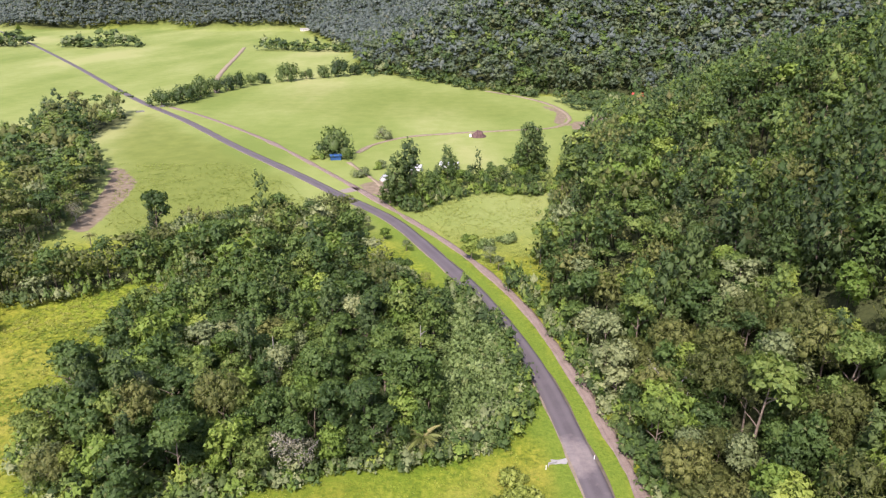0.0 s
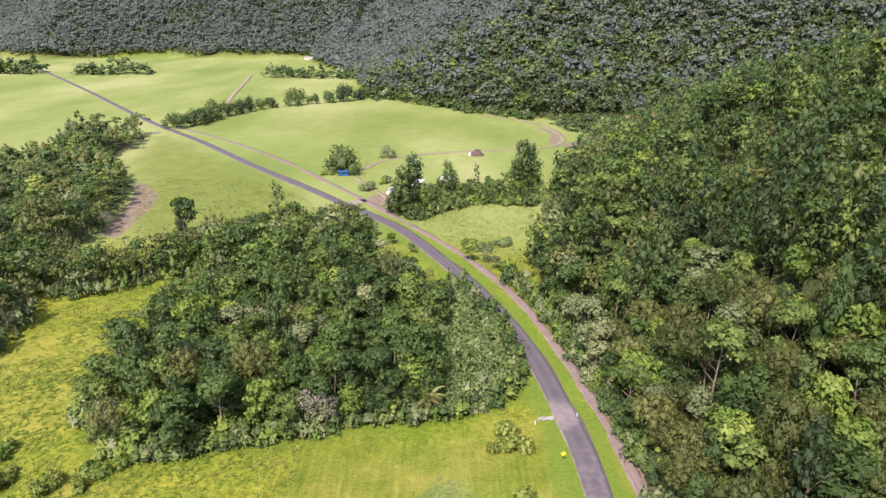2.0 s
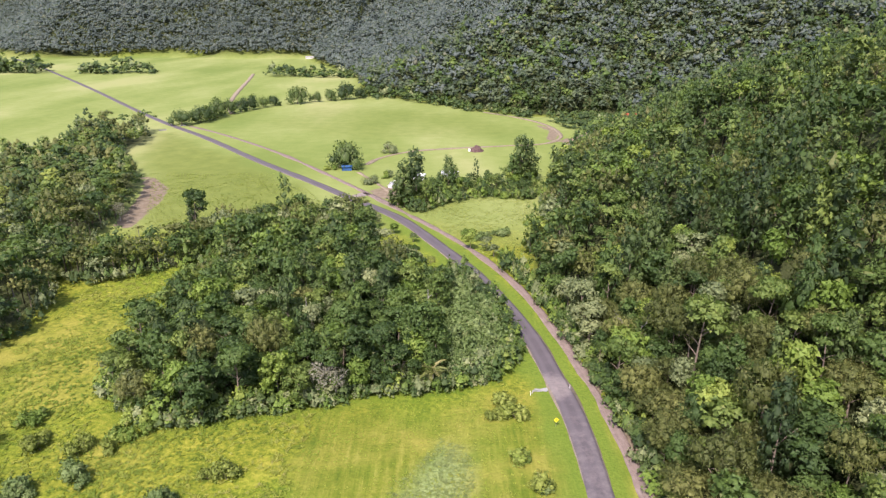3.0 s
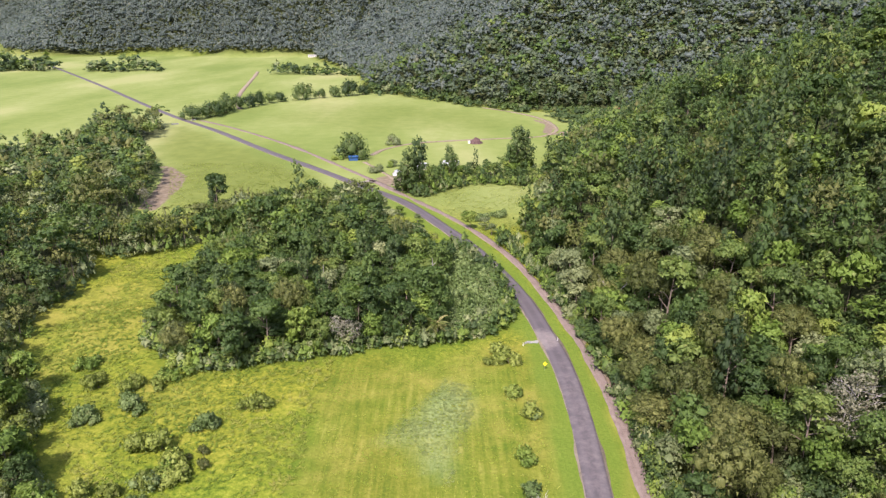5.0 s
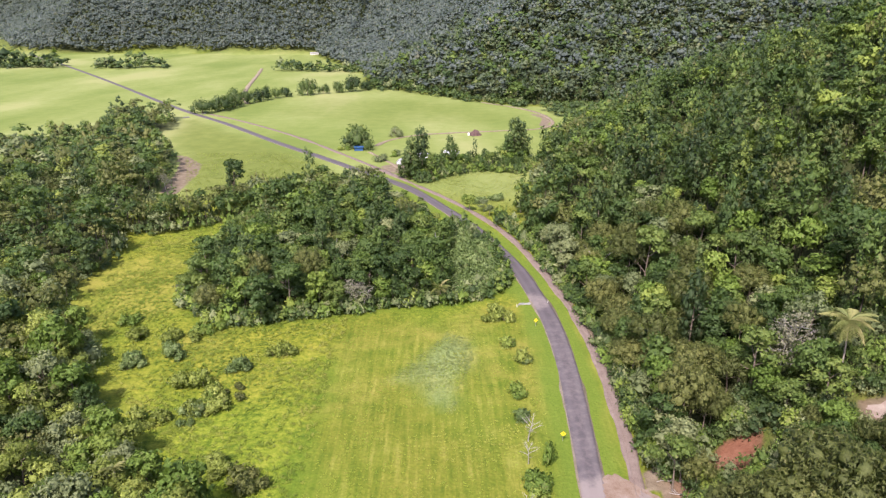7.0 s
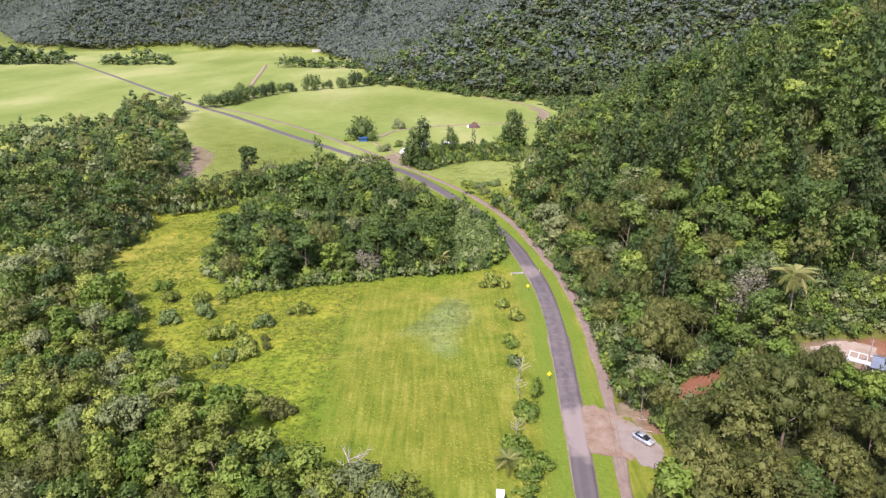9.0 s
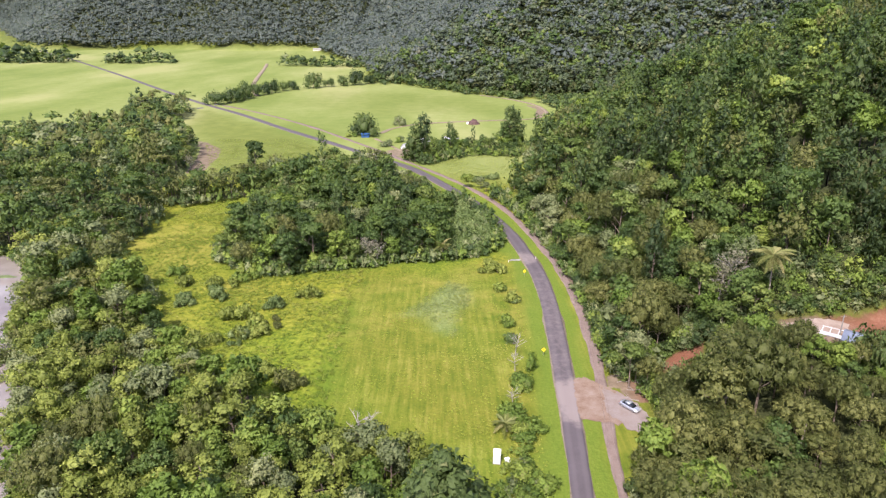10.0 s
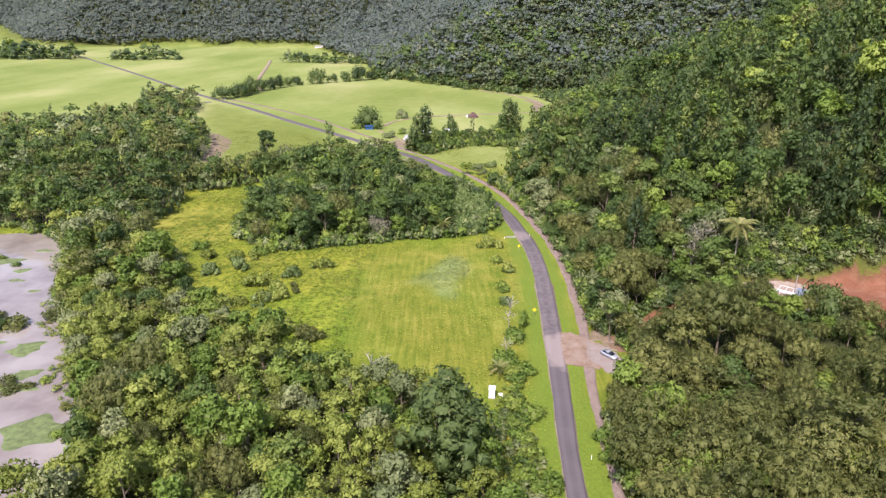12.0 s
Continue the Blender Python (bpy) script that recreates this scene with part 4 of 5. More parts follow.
for x, y in ((44, -40), (48, -44), (52, -41), (62, -44), (67, -41), (60, -38), (39, -16), (46, -22), (32, -38), (34, -44)):
    tree("bright", x, y, 1.0 if y < -30 else 0.85, 1.0)
for x, y, k, z in ((43.5, 10, "olive", 0.75), (47, 7, "olive", 0.6), (42, 18, "olive", 0.75), (40.5, 21, "grey", 0.8)):
    tree(k, x, y, z, 1.0)
for x, y, k, z, h in ((-36, 229, "shade", 0.9, 0.9), (-31, 226, "grey", 0.75, 0.8), (-40, 233, "rain", 0.7, 0.8), (-27, 219, "grey", 0.6, 0.8), (-33, 214, "umbrella", 0.8, 0.9), (-20, 210, "bright", 0.5, 0.8), (-12, 200, "grey", 0.5, 0.7)):
    tree(k, x, y, z, h)
tree("dark", -95, 203, 1.1, 1.0)
tree("umbrella", -93, 200, 1.35, 1.25)

SHRUB_MESH = {}


def shrub(x, y, s=1.0, mat="rain", tall=1.0, label="low rounded green shrub in the meadow", group=""):
    key = (mat, int(abs(x * 7 + y * 3)) % 3)
    if key not in SHRUB_MESH:
        v, q, t, nr = crown_arrays("shrub", 500 + key[1], 0, 330, 0.34)
        tv, tf = join_tubes(trunk_tubes(1.3, key[1] + 40, 2, 0.06, 0.9))
        SHRUB_MESH[key] = (mesh_from("crown", v, [q, t], [M_LEAF[mat]], True, normals=nr), mesh_from("stem", tv, tf, [M_BARK], True))
    e = empty("shrub", Matrix.LocRotScale((x, y, gz(x, y) - 0.05), Euler((0, 0, x * 1.7)), (s, s, s * tall)), label, "shrub", group)
    for n, me in zip(("crown", "stem"), SHRUB_MESH[key]):
        ob = new(n, me)
        ob.parent = e


_r = random.Random(5)
for cx, cy, n, rad, mat in ((-53, 45, 9, 5.0, "gold"), (-54, 46, 6, 4.0, "bright"), (-50, 49, 5, 4.5, "olive"), (-56, 41, 5, 4.0, "pale"), (-51, 61, 5, 3.0, "pale"), (-43, 67, 4, 3.0, "gold"), (-70, 66, 3, 4, "pale"), (-77, 62, 6, 3.0, "pale"), (-66, 82, 6, 6, "bright"), (-88, 84, 6, 6, "bright"), (-82, 78, 4, 5, "gold"),
                            (-72, 76, 5, 7, "gold"), (-60, 54, 4, 6, "gold"), (-64, 40, 5, 6, "gold"), (-38, 20, 6, 4, "olive"), (-44, 24, 5, 5, "gold"),
                            (16.5, 65, 4, 1.4, "gold"), (17, 64, 3, 1.0, "pale"), (15, 87, 4, 1.6, "gold"), (13, 92, 5, 3, "gold"), (11, 6, 8, 2.2, "bright"), (13.5, 20, 4, 1.0, "bright"), (15.2, 72, 3, 1.2, "bright"), (14.5, 48, 3, 1.5, "bright"), (15, 40, 2, 1.0, "pale")):
    for i in range(n):
        a, q = _r.uniform(0, 6.28), 0.65 * rad * math.sqrt(_r.uniform(0, 1))
        shrub(cx + q * math.cos(a), cy + q * math.sin(a), _r.uniform(0.5, 1.6), mat, _r.uniform(0.75, 1.3))
shrub(16.7, 26.2, 0.9, "bright", 2.3, "upright yellow-green shrub in the verge")
for x, y, w, t in ((-88.5, 60, 2.5, 1.25), (-69, 26, 2.6, 1.3), (-63, 22, 2.2, 1.3), (-78, 40, 2.2, 1.3), (-94, 67, 2.0, 1.3)):
    tree("greybush", x, y, w, t)
for cx, cy, n, rad, mat in ((13.5, 2, 5, 3, "bright"), (14.5, 18, 3, 1.5, "bright"), (10, 86, 4, 3, "gold"), (12.5, -14, 5, 3, "bright"), (11.5, -24, 5, 3, "bright"), (13, -34, 5, 3, "bright"), (27.5, -28, 4, 1.2, "bright"), (28.5, -22, 3, 1.0, "bright"), (-30, 300, 3, 1.6, "bright"), (-62, 318, 3, 2.0, "bright"),
                            (26, 262, 3, 1.5, "bright"), (14, 203, 4, 2.5, "pale"), (9, 208, 3, 2.0, "bright"), (22, 208, 4, 3, "pale"), (28, 262, 4, 3, "bright")):
    for i in range(n):
        a, q = _r.uniform(0, 6.28), rad * math.sqrt(_r.uniform(0, 1))
        shrub(cx + q * math.cos(a), cy + q * math.sin(a), _r.uniform(0.7, 1.5), mat, _r.uniform(0.7, 1.2))
# a thicket with large pale leaves beside the bend of the road, and bushes along the wood's edges
for x, y in scatter(THICKET, 2.6, 31):
    shrub(x, y, _r.uniform(1.2, 1.9), "pale", _r.uniform(0.9, 1.5), "pale broad-leaved thicket bush at the road bend", "thicket at the road bend")
UNDER = []


def under(x, y, s, tall):
    UNDER.append((_r.choice(("bush", "bush", "greybush", "brightbush", "darkbush")), 2 if y < 60 else 3, _r.randrange(4), x, y, gz(x, y) - 0.1, _r.uniform(0, 6.28), s, tall, _r.random()))


for line, st in ((PATCH_A[:12], 1.15), (PATCH_A[15:] + PATCH_A[:1], 2.2), (PATCH_D[1:10], 2.4), (PATCH_C[:6], 2.6), (PATCH_D[14:], 1.5), ([(-24, 249), (-20, 243), (-14, 239), (-4, 247), (8, 258), (22, 264), (38, 258), (44, 266)], 1.3), ([(-104, 34), (-114, 42), (-122, 62), (-134, 86), (-165, 108), (-200, 106)], 1.7), ([(36.8, 26), (37.9, 45), (38.4, 66), (37.3, 88), (35.6, 103), (32.4, 126), (26, 156), (19, 178)], 0.9), ([(38.4, 22), (39.5, 45), (39.8, 66), (38.5, 95), (34.5, 126), (28.5, 160)], 1.3), ([(30.8, -12), (29.3, -24), (28.2, -45)], 1.2), (PATCH_B[:9], 2.6), ([(61.5, 200), (61.5, 160), (73.5, 110), (81.5, 70), (76, 40)], 1.4), (PATCH_B[8:], 2.2), ([(30, 190), (38, 207), (42, 236), (46, 262)], 2.4)):
    for x, y in spline(line, st):
        x, y = x + _r.uniform(-1.0, 1.0), y + _r.uniform(-1.0, 1.0)
        if off_things(np.array([[x, y]]), 5.5, 1.9)[0]:
            under(x, y, _r.uniform(0.9, 1.8), _r.uniform(1.0, 1.7) * (1.5 if y > 135 else 1.0))
for line, off in ((PATCH_A[:12], 1.6), (PATCH_A[:12], 3.6)):
    for x, y in spline(line, 1.7):
        under(x + _r.uniform(-0.8, 0.8), y + off + _r.uniform(-0.8, 0.8), _r.uniform(1.3, 2.2), _r.uniform(1.1, 1.7))
for poly, sp in (([(74, 32), (86, 34), (101, 34), (114, 28), (117, 33), (102, 39), (84, 39), (73, 36)], 2.4), ([(45, 25), (56, 33), (70, 36), (74, 38), (56, 37), (44, 29)], 2.2), ([(46, 20), (52, 20.5), (62, 21.5), (72, 20), (76, 12), (70, 14), (58, 19), (47, 16)], 2.4), ([(79, 8), (89, 4), (95, -5), (104, -8), (112, -12), (114, -34), (100, -24), (88, -12), (79, 0), (72, 14)], 2.6), ([(83, 36), (102, 34), (104, 50), (82, 52)], 3.0), ([(76, 31), (86, 32.3), (98, 32), (98, 35), (86, 35), (76, 33)], 1.8), ([(73, 37), (83, 37), (86, 70), (78, 70)], 3.3), ([(104, 35), (118, 30), (122, 50), (104, 54)], 3.2), ([(97, 32.5), (104, 32), (114, 29), (118, 31), (104, 37), (97, 36)], 1.9), ([(52, 31), (62, 31.5), (64, 37), (56, 38)], 2.2), ([(37, -13), (47, -9), (49, 3), (45, 2), (40, -5), (36, -8)], 2.0), ([(40, 13), (43, 7), (50, 6), (50, 16), (46, 20), (41, 18.5)], 2.1), ([(47, 15), (58, 16), (72, 23), (72, 30), (58, 33), (50, 31), (56, 27), (60, 24), (53, 19)], 2.0)):
    for x, y in scatter(poly, sp, 61):
        under(x, y, _r.uniform(0.9, 1.7), _r.uniform(0.9, 1.6))
for x, y in scatter([(8, -48), (5, -16), (9, -9), (13, 0), (14, -20), (13.5, -48)], 1.7, 63):
    UNDER.append((_r.choice(("brightbush", "greybush", "bush", "brightbush")), 2, _r.randrange(4), x, y, gz(x, y) - 0.1, _r.uniform(0, 6.28), _r.uniform(0.5, 1.15), _r.uniform(0.7, 1.2), _r.random()))
for x, y in scatter([(-84, -14), (-94, 2), (-99, 16), (-112, 26), (-118, 40), (-112, 42), (-104, 32), (-95, 20), (-88, 8), (-80, -5)], 3.0, 65):
    UNDER.append((_r.choice(("goldbush", "goldbush", "brightbush")), 2, _r.randrange(4), x, y, -0.5, _r.uniform(0, 6.28), _r.uniform(0.4, 1.0), _r.uniform(0.6, 1.0), _r.random()))
woods("undergrowth", UNDER, "leafy green undergrowth along the edges of the woods")


def dead_tree(x, y, h, seed, label, leaves=None, twigs=4):
    e = empty("dead_tree", pose(x, y, gz(x, y)), label, "dead tree")
    tubes = trunk_tubes(h, seed, 8 if twigs > 1 else 3, (0.014 if leaves else 0.024 if twigs > 1 else 0.015) * h, h * (0.4 if twigs > 1 else 0.12), twigs)
    n = len(tubes) - 1
    v, f = tubes[0]
    ob = new("trunk", mesh_from("trunk", v, f, [M_DEAD], True))
    ob.parent = e
    v, f = join_tubes(tubes[1:])
    ob = new("branch_spray", mesh_from("branch_spray", v, f, [M_DEAD], True))
    ob.parent = e
    if leaves:
        v, q, t, nr = crown_arrays("broad", seed, 0, 1100, 0.36)
        s = h / 11.0
        ob = new("withered_foliage", mesh_from("withered_foliage", v * s, q, [leaves], True, normals=nr))
        ob.parent = e


M_WITHER = foliage("withered_leaves", [(0.1, (0.19, 0.185, 0.12)), (0.5, (0.27, 0.26, 0.19)), (0.9, (0.37, 0.35, 0.28))], grainy=False)
dead_tree(14.3, 33, 6.0, 3, "small leafless pale grey tree in the verge", None, 7)
dead_tree(13.5, 26, 4.5, 4, "small leafless pale grey tree in the verge", None, 7)
dead_tree(11.5, 12, 4.5, 8, "small leafless pale grey tree in the verge", None, 7)
dead_tree(-19.5, -3, 10, 5, "bare grey tree with fanned branches at the meadow edge", None, 8)
dead_tree(-40.6, -31, 13, 6, "dead standing trunk with broken limbs", None, 1)
dead_tree(-5, 128, 15, 7, "pale dead trunk standing in the wood", None, 0)
dead_tree(-37, 124, 14, 11, "pale dead trunk standing in the wood", None, 0)
dead_tree(44.5, 108, 12, 9, "leafless tree on the hill slope", None, 6)
dead_tree(47, 48, 10, 10, "withered grey tree on the slope", M_WITHER, 5)
dead_tree(67.5, 40, 13, 12, "withered grey tree on the slope", M_WITHER, 5)
dead_tree(64, 37, 12, 17, "withered grey tree on the slope", M_WITHER, 5)
dead_tree(-28, 95, 10, 13, "withered brown tree at the wood's edge", M_WITHER, 5)
dead_tree(-25, 94, 8, 14, "withered brown tree at the wood's edge", M_WITHER, 5)
dead_tree(-140, 235, 9, 15, "withered grey tree by the creek", M_WITHER, 5)
dead_tree(-134, 226, 8, 16, "withered grey tree by the creek", M_WITHER, 5)

# ---- palms ----
M_FROND = foliage("palm_frond", [(0.1, (0.13, 0.155, 0.045)), (0.5, (0.2, 0.215, 0.07)), (0.9, (0.3, 0.27, 0.12))], grainy=False)
M_PALMTRUNK = simple("palm_trunk", (0.24, 0.21, 0.17), 0.9, 0, 0.3, 2)


def frond_mesh(length):
    """A bowed rib with two rows of hanging leaflets."""
    rng = np.random.default_rng(3)
    n = 22
    u = np.linspace(0, 1, n)
    rib = np.stack([length * (u - 0.12 * u ** 3), 0 * u, length * (0.42 * u - 0.72 * u * u)], 1)
    v, f = tube(rib, 0.05 * (1.1 - u), 4)
    V, Fq, k = [v], [f], len(v)
    quads = []
    for i in range(1, n):
        ll = length * 0.22 * math.sin(math.pi * min(1, 0.12 + 0.86 * u[i])) ** 0.7
        for side in (-1, 1):
            for q in (0.0, 0.5):
                p = rib[i] * (1 - q * 0.9) + rib[i - 1] * q * 0.9
                tip = p + np.array([ll * 0.45, side * ll, -ll * rng.uniform(0.25, 0.6)])
                w = np.array([0.042, 0, 0.012]) * length / 4
                V.append(np.array([p - w, p + w, (p + tip) / 2 + w * 1.2, tip]))
                quads.append((k, k + 1, k + 2, k + 3))
                k += 4
    return mesh_from("frond", np.vstack(V), [np.vstack([f, np.array(quads)])], [M_FROND])


def palm(x, y, h, length, n=20, seed=0, label="coconut palm with drooping yellow-green fronds"):
    rng = random.Random(seed)
    e = empty("palm_tree", pose(x, y, gz(x, y)), label, "palm")
    u = np.linspace(0, 1, 8)
    lean = rng.uniform(-0.8, 0.8)
    v, f = tube(np.stack([lean * u * u, 0.3 * u, h * u - 0.3 * (1 - u)], 1), 0.2 - 0.09 * u, 8)
    ob = new("trunk", mesh_from("trunk", v, f, [M_PALMTRUNK], True))
    ob.parent = e
    me = frond_mesh(length)
    for i in range(n):
        fr = new("frond", me)
        fr.parent = e
        fr.matrix_basis = pose(lean, 0.3, h, 0, 0, i * 137.5 + rng.uniform(-8, 8)) @ pose(0, 0, 0, rng.uniform(-15, 15), rng.uniform(-35, 38) - (i % 3) * 8, 0) @ Matrix.Diagonal((rng.uniform(0.8, 1.1),) * 3 + (1,))


palm(-3, 98, 5.2, 3.9, 22, 1)
palm(-13, 99, 3.6, 2.6, 14, 2, "young palm at the wood's edge")
palm(74.7, 34.6, 11.8, 5.2, 26, 3)
palm(9.4, 2.5, 1.6, 3.6, 18, 4, "low palm with dry brown lower fronds")
palm(88, 8, 5.5, 3.0, 16, 5, "slender palm beside the red earth yard")
palm(60, -12, 7.0, 2.6, 14, 6, "small palm among the wattles")
palm(-58, 14, 8.5, 2.4, 14, 7, "slender palm above the creek woods")
palm(43, -1, 3.2, 2.4, 14, 8, "young palm beside the driveway")
palm(42, 66, 9, 2.4, 12, 9, "small palm in the hillside forest")
palm(-110, 190, 9, 2.8, 14, 10, "small palm above the creek woods")
palm(-70, -8, 9, 2.6, 14, 11, "slender palm above the creek woods")


# ---- grass ----
def tufts(name, P, hmin, hmax, width, blades, stops, label, seed):
    rng = np.random.default_rng(seed)
    n = len(P)
    z = ground_at(P)
    base = np.repeat(np.column_stack([P, z]), blades, 0)
    m = len(base)
    a = rng.uniform(0, 6.283, m)
    hh = rng.uniform(hmin, hmax, m) * np.repeat(rng.uniform(0.6, 1.3, n), blades)
    lean = rng.uniform(1.6, 3.2, m) * hh
    w = width * rng.uniform(0.6, 1.4, m)
    dx, dy = np.cos(a), np.sin(a)
    p = base + np.column_stack([dx * 0.25 * w, dy * 0.25 * w, np.full(m, -0.03)])
    side = np.column_stack([-dy * w, dx * w, 0 * w]) / 2
    mid = p + np.column_stack([dx * lean * 0.45, dy * lean * 0.45, hh * 0.75])
    tip = p + np.column_stack([dx * lean, dy * lean, hh])
    V = np.stack([p - side, p + side, mid + side * 0.8, tip, mid - side * 0.8], 1).reshape(-1, 3)
    k = np.arange(m)[:, None] * 5
    me = mesh_from(name, V, [k + np.array([[4, 2, 1, 0]]), k + np.array([[3, 2, 4]])], [foliage(name, stops, True, 0.5, 0.9, False)], True, normals=unit(rng.normal(0, 0.18, (m, 1, 3)).repeat(5, 1).reshape(-1, 3) + (0, 0, 1)), attrs=(("tint", np.repeat(np.clip(0.5 + 0.35 * wave(P, 11, seed) + 0.25 * wave(P, 37, seed + 2) + rng.normal(0, 0.1, n), 0, 1), blades * 5)),))
    return tagged(new(name, me), label, "grass", kind="stuff")


MEADOW = [(-101, 82), (-92, 78), (-84, 62), (-76, 50), (-62, 36), (-44, 16), (-30, 2), (-18, -8), (-8, -12), (2, -24), (12, -45), (18, -45), (16, 0), (19, 40), (20, 88), (14, 100), (-6, 97), (-44, 88), (-68, 88), (-80, 113), (-76, 165), (-95, 172), (-112, 158), (-110, 110)]
GRASS = [(0.1, (0.16, 0.235, 0.026)), (0.4, (0.225, 0.27, 0.038)), (0.65, (0.285, 0.3, 0.055)), (0.9, (0.34, 0.32, 0.085))]
TUSSOCK = [(0.1, (0.1, 0.165, 0.02)), (0.4, (0.18, 0.235, 0.032)), (0.65, (0.26, 0.285, 0.05)), (0.9, (0.33, 0.315, 0.08))]
tufts("meadow_grass", strew(MEADOW, 0.9, 41, lambda p: p[:, 0] > -29), 0.08, 0.2, 0.24, 4, GRASS, "tall yellow-green meadow grass", 41)
tufts("tussock_grass", strew(MEADOW, 1.3, 45, lambda p: p[:, 0] < -29), 0.14, 0.4, 0.3, 5, TUSSOCK, "rank green and yellow tussock grass", 45)
_pale = [(-2, 80), (4, 76), (5, 66), (2, 56), (0, 42), (-6, 46), (-8, 54), (-14, 56), (-10, 66), (-6, 70)]
tufts("pale_weeds", strew(_pale, 4.0, 42), 0.08, 0.2, 0.24, 4, [(0.1, (0.15, 0.19, 0.06)), (0.5, (0.19, 0.23, 0.085)), (0.9, (0.24, 0.27, 0.12))], "patch of pale leafy weeds in the meadow", 42)
CLEARING = [(-16, 236), (0, 210), (14, 184), (26, 184), (34, 206), (40, 236), (40, 258), (22, 263), (4, 256), (-8, 240)]
tufts("clearing_grass", strew(CLEARING, 1.4, 43, lambda p: off_things(p, 6, 2.6)), 0.1, 0.28, 0.28, 4, [(0.1, (0.21, 0.25, 0.05)), (0.5, (0.26, 0.295, 0.07)), (0.9, (0.31, 0.335, 0.1))], "bright long grass in the small clearing", 43)
tufts("field_weeds", strew(FIELD_L, 0.55, 44, lambda p: p[:, 1] < 310), 0.12, 0.28, 0.4, 4, [(0.1, (0.16, 0.2, 0.035)), (0.5, (0.21, 0.245, 0.05)), (0.9, (0.26, 0.29, 0.075))], "scattered darker weeds in the field", 44)

# ---- flood water ----
def water_material():
    m = Nodes("muddy_water", 0.06, 0.5)
    f = m.noise(0.06, 4)
    m.color(m.ramp(f, [(0.35, (0.14, 0.115, 0.1)), (0.65, (0.225, 0.205, 0.185))]))
    m.bump(m.noise(1.2, 3), 0.02, 0.08)
    return m.mat


def build_water():
    q = np.array(WATER, float)
    c = q.mean(0)
    q = c + (q - c) * 1.04
    bm = bmesh.new()
    f = bm.faces.new([bm.verts.new((x, y, -0.35)) for x, y in q])
    bmesh.ops.triangulate(bm, faces=[f])
    ob = part("water", bm, water_material())
    tagged(ob, "still brown flood water beside the creek woods", "water", kind="structure")


build_water()
ISL = []
for cx, cy, rx, ry in ((-108, 15, 5, 4), (-101, 3, 4, 2.5), (-86, -19, 6, 6), (-99, -3, 4, 2), (-150, 74, 6, 4), (-139, 66, 3, 2), (-148, 50, 5, 2), (-132, 74, 2, 1.2), (-136, 58, 2.4, 1.2), (-126, 50, 2, 1), (-142, 84, 3, 1.4), (-92, -30, 3, 1.6), (-96, 12, 2, 1), (-118, 18, 3, 1.5)):
    ISL.append([(cx + rx * math.cos(a) * (1 + 0.3 * math.sin(2 * a + cx) + 0.16 * math.sin(5 * a + cy)), cy + ry * math.sin(a) * (1 + 0.25 * math.sin(3 * a + cx))) for a in np.linspace(0, 6.283, 30)[:-1]])


def islands():
    for poly in ISL:
        bm = bmesh.new()
        c = np.array(poly).mean(0)
        ring = [bm.verts.new((x, y, -0.4)) for x, y in poly]
        mid = [bm.verts.new((c[0] + (x - c[0]) * 0.7, c[1] + (y - c[1]) * 0.7, -0.22)) for x, y in poly]
        for i in range(len(poly)):
            j = (i + 1) % len(poly)
            bm.faces.new((ring[i], ring[j], mid[j], mid[i]))
        bm.faces.new(mid)
        ob = part("grass_island", bm, M_ISLAND)
        tagged(ob, "flat green grass mat standing in the flood water", "grass island", group="grass islands in the water")


M_ISLAND = simple("island_grass", (0.085, 0.115, 0.04), 0.9, 0, 0.4, 0.8)
islands()
for x, y, s, mt in ((-94, 10, 0.9, "bright"), (-90, 5, 1.0, "olive"), (-84, -10, 1.0, "olive"), (-80, -20, 1.1, "bright"), (-98, 24, 1.2, "olive"), (-76, -30, 1.0, "olive"), (-116, 48, 1.0, "olive"), (-121, 62, 1.0, "bright"), (-128, 76, 1.2, "olive"), (-100, -4, 1.2, "olive"), (-103, -1, 1.3, "olive"), (-97, -2, 1.0, "olive"), (-109, -3, 1.2, "olive"), (-80, -33, 1.6, "olive"), (-84, -31, 1.4, "olive"), (-76, -37, 1.0, "bright"), (-118, 27, 2.0, "olive"), (-122, 25, 2.0, "rain"),
                    (-126, 31, 1.9, "olive"), (-110, 31, 1.6, "olive"), (-104, 32, 1.5, "bright"), (-136, 86, 1.6, "rain"), (-143, 70, 1.0, "rain"), (-94, 0, 1.0, "bright"), (-152, 76, 1.0, "rain"), (-88, -38, 1.4, "olive")):
    shrub(x, y, s, mt, 0.8, "yellow-green bush standing in shallow flood water")
plant([(-100, 40), (-103, 32), (-112, 36), (-117, 46), (-121, 60), (-130, 82), (-125, 90), (-108, 84)], 3.4, 51, [("olive", 0.6), ("bright", 0.4)], "creek_woods", 0.5)

for nm, lb in (("hillside_woods", "dense green tropical forest covering the hillside"), ("creek_woods", "dense mixed woods along the creek flat"), ("range_woods", "dark green forest over the distant range, bluish haze in its leaf colour")):
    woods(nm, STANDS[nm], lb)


# ---- tramway ----
def offset_line(line, off, step=2.0):
    c = spline(line, step)
    t = np.gradient(c, axis=0)
    t /= np.linalg.norm(t, axis=1)[:, None]
    return c + np.stack([t[:, 1], -t[:, 0]], 1) * off, t


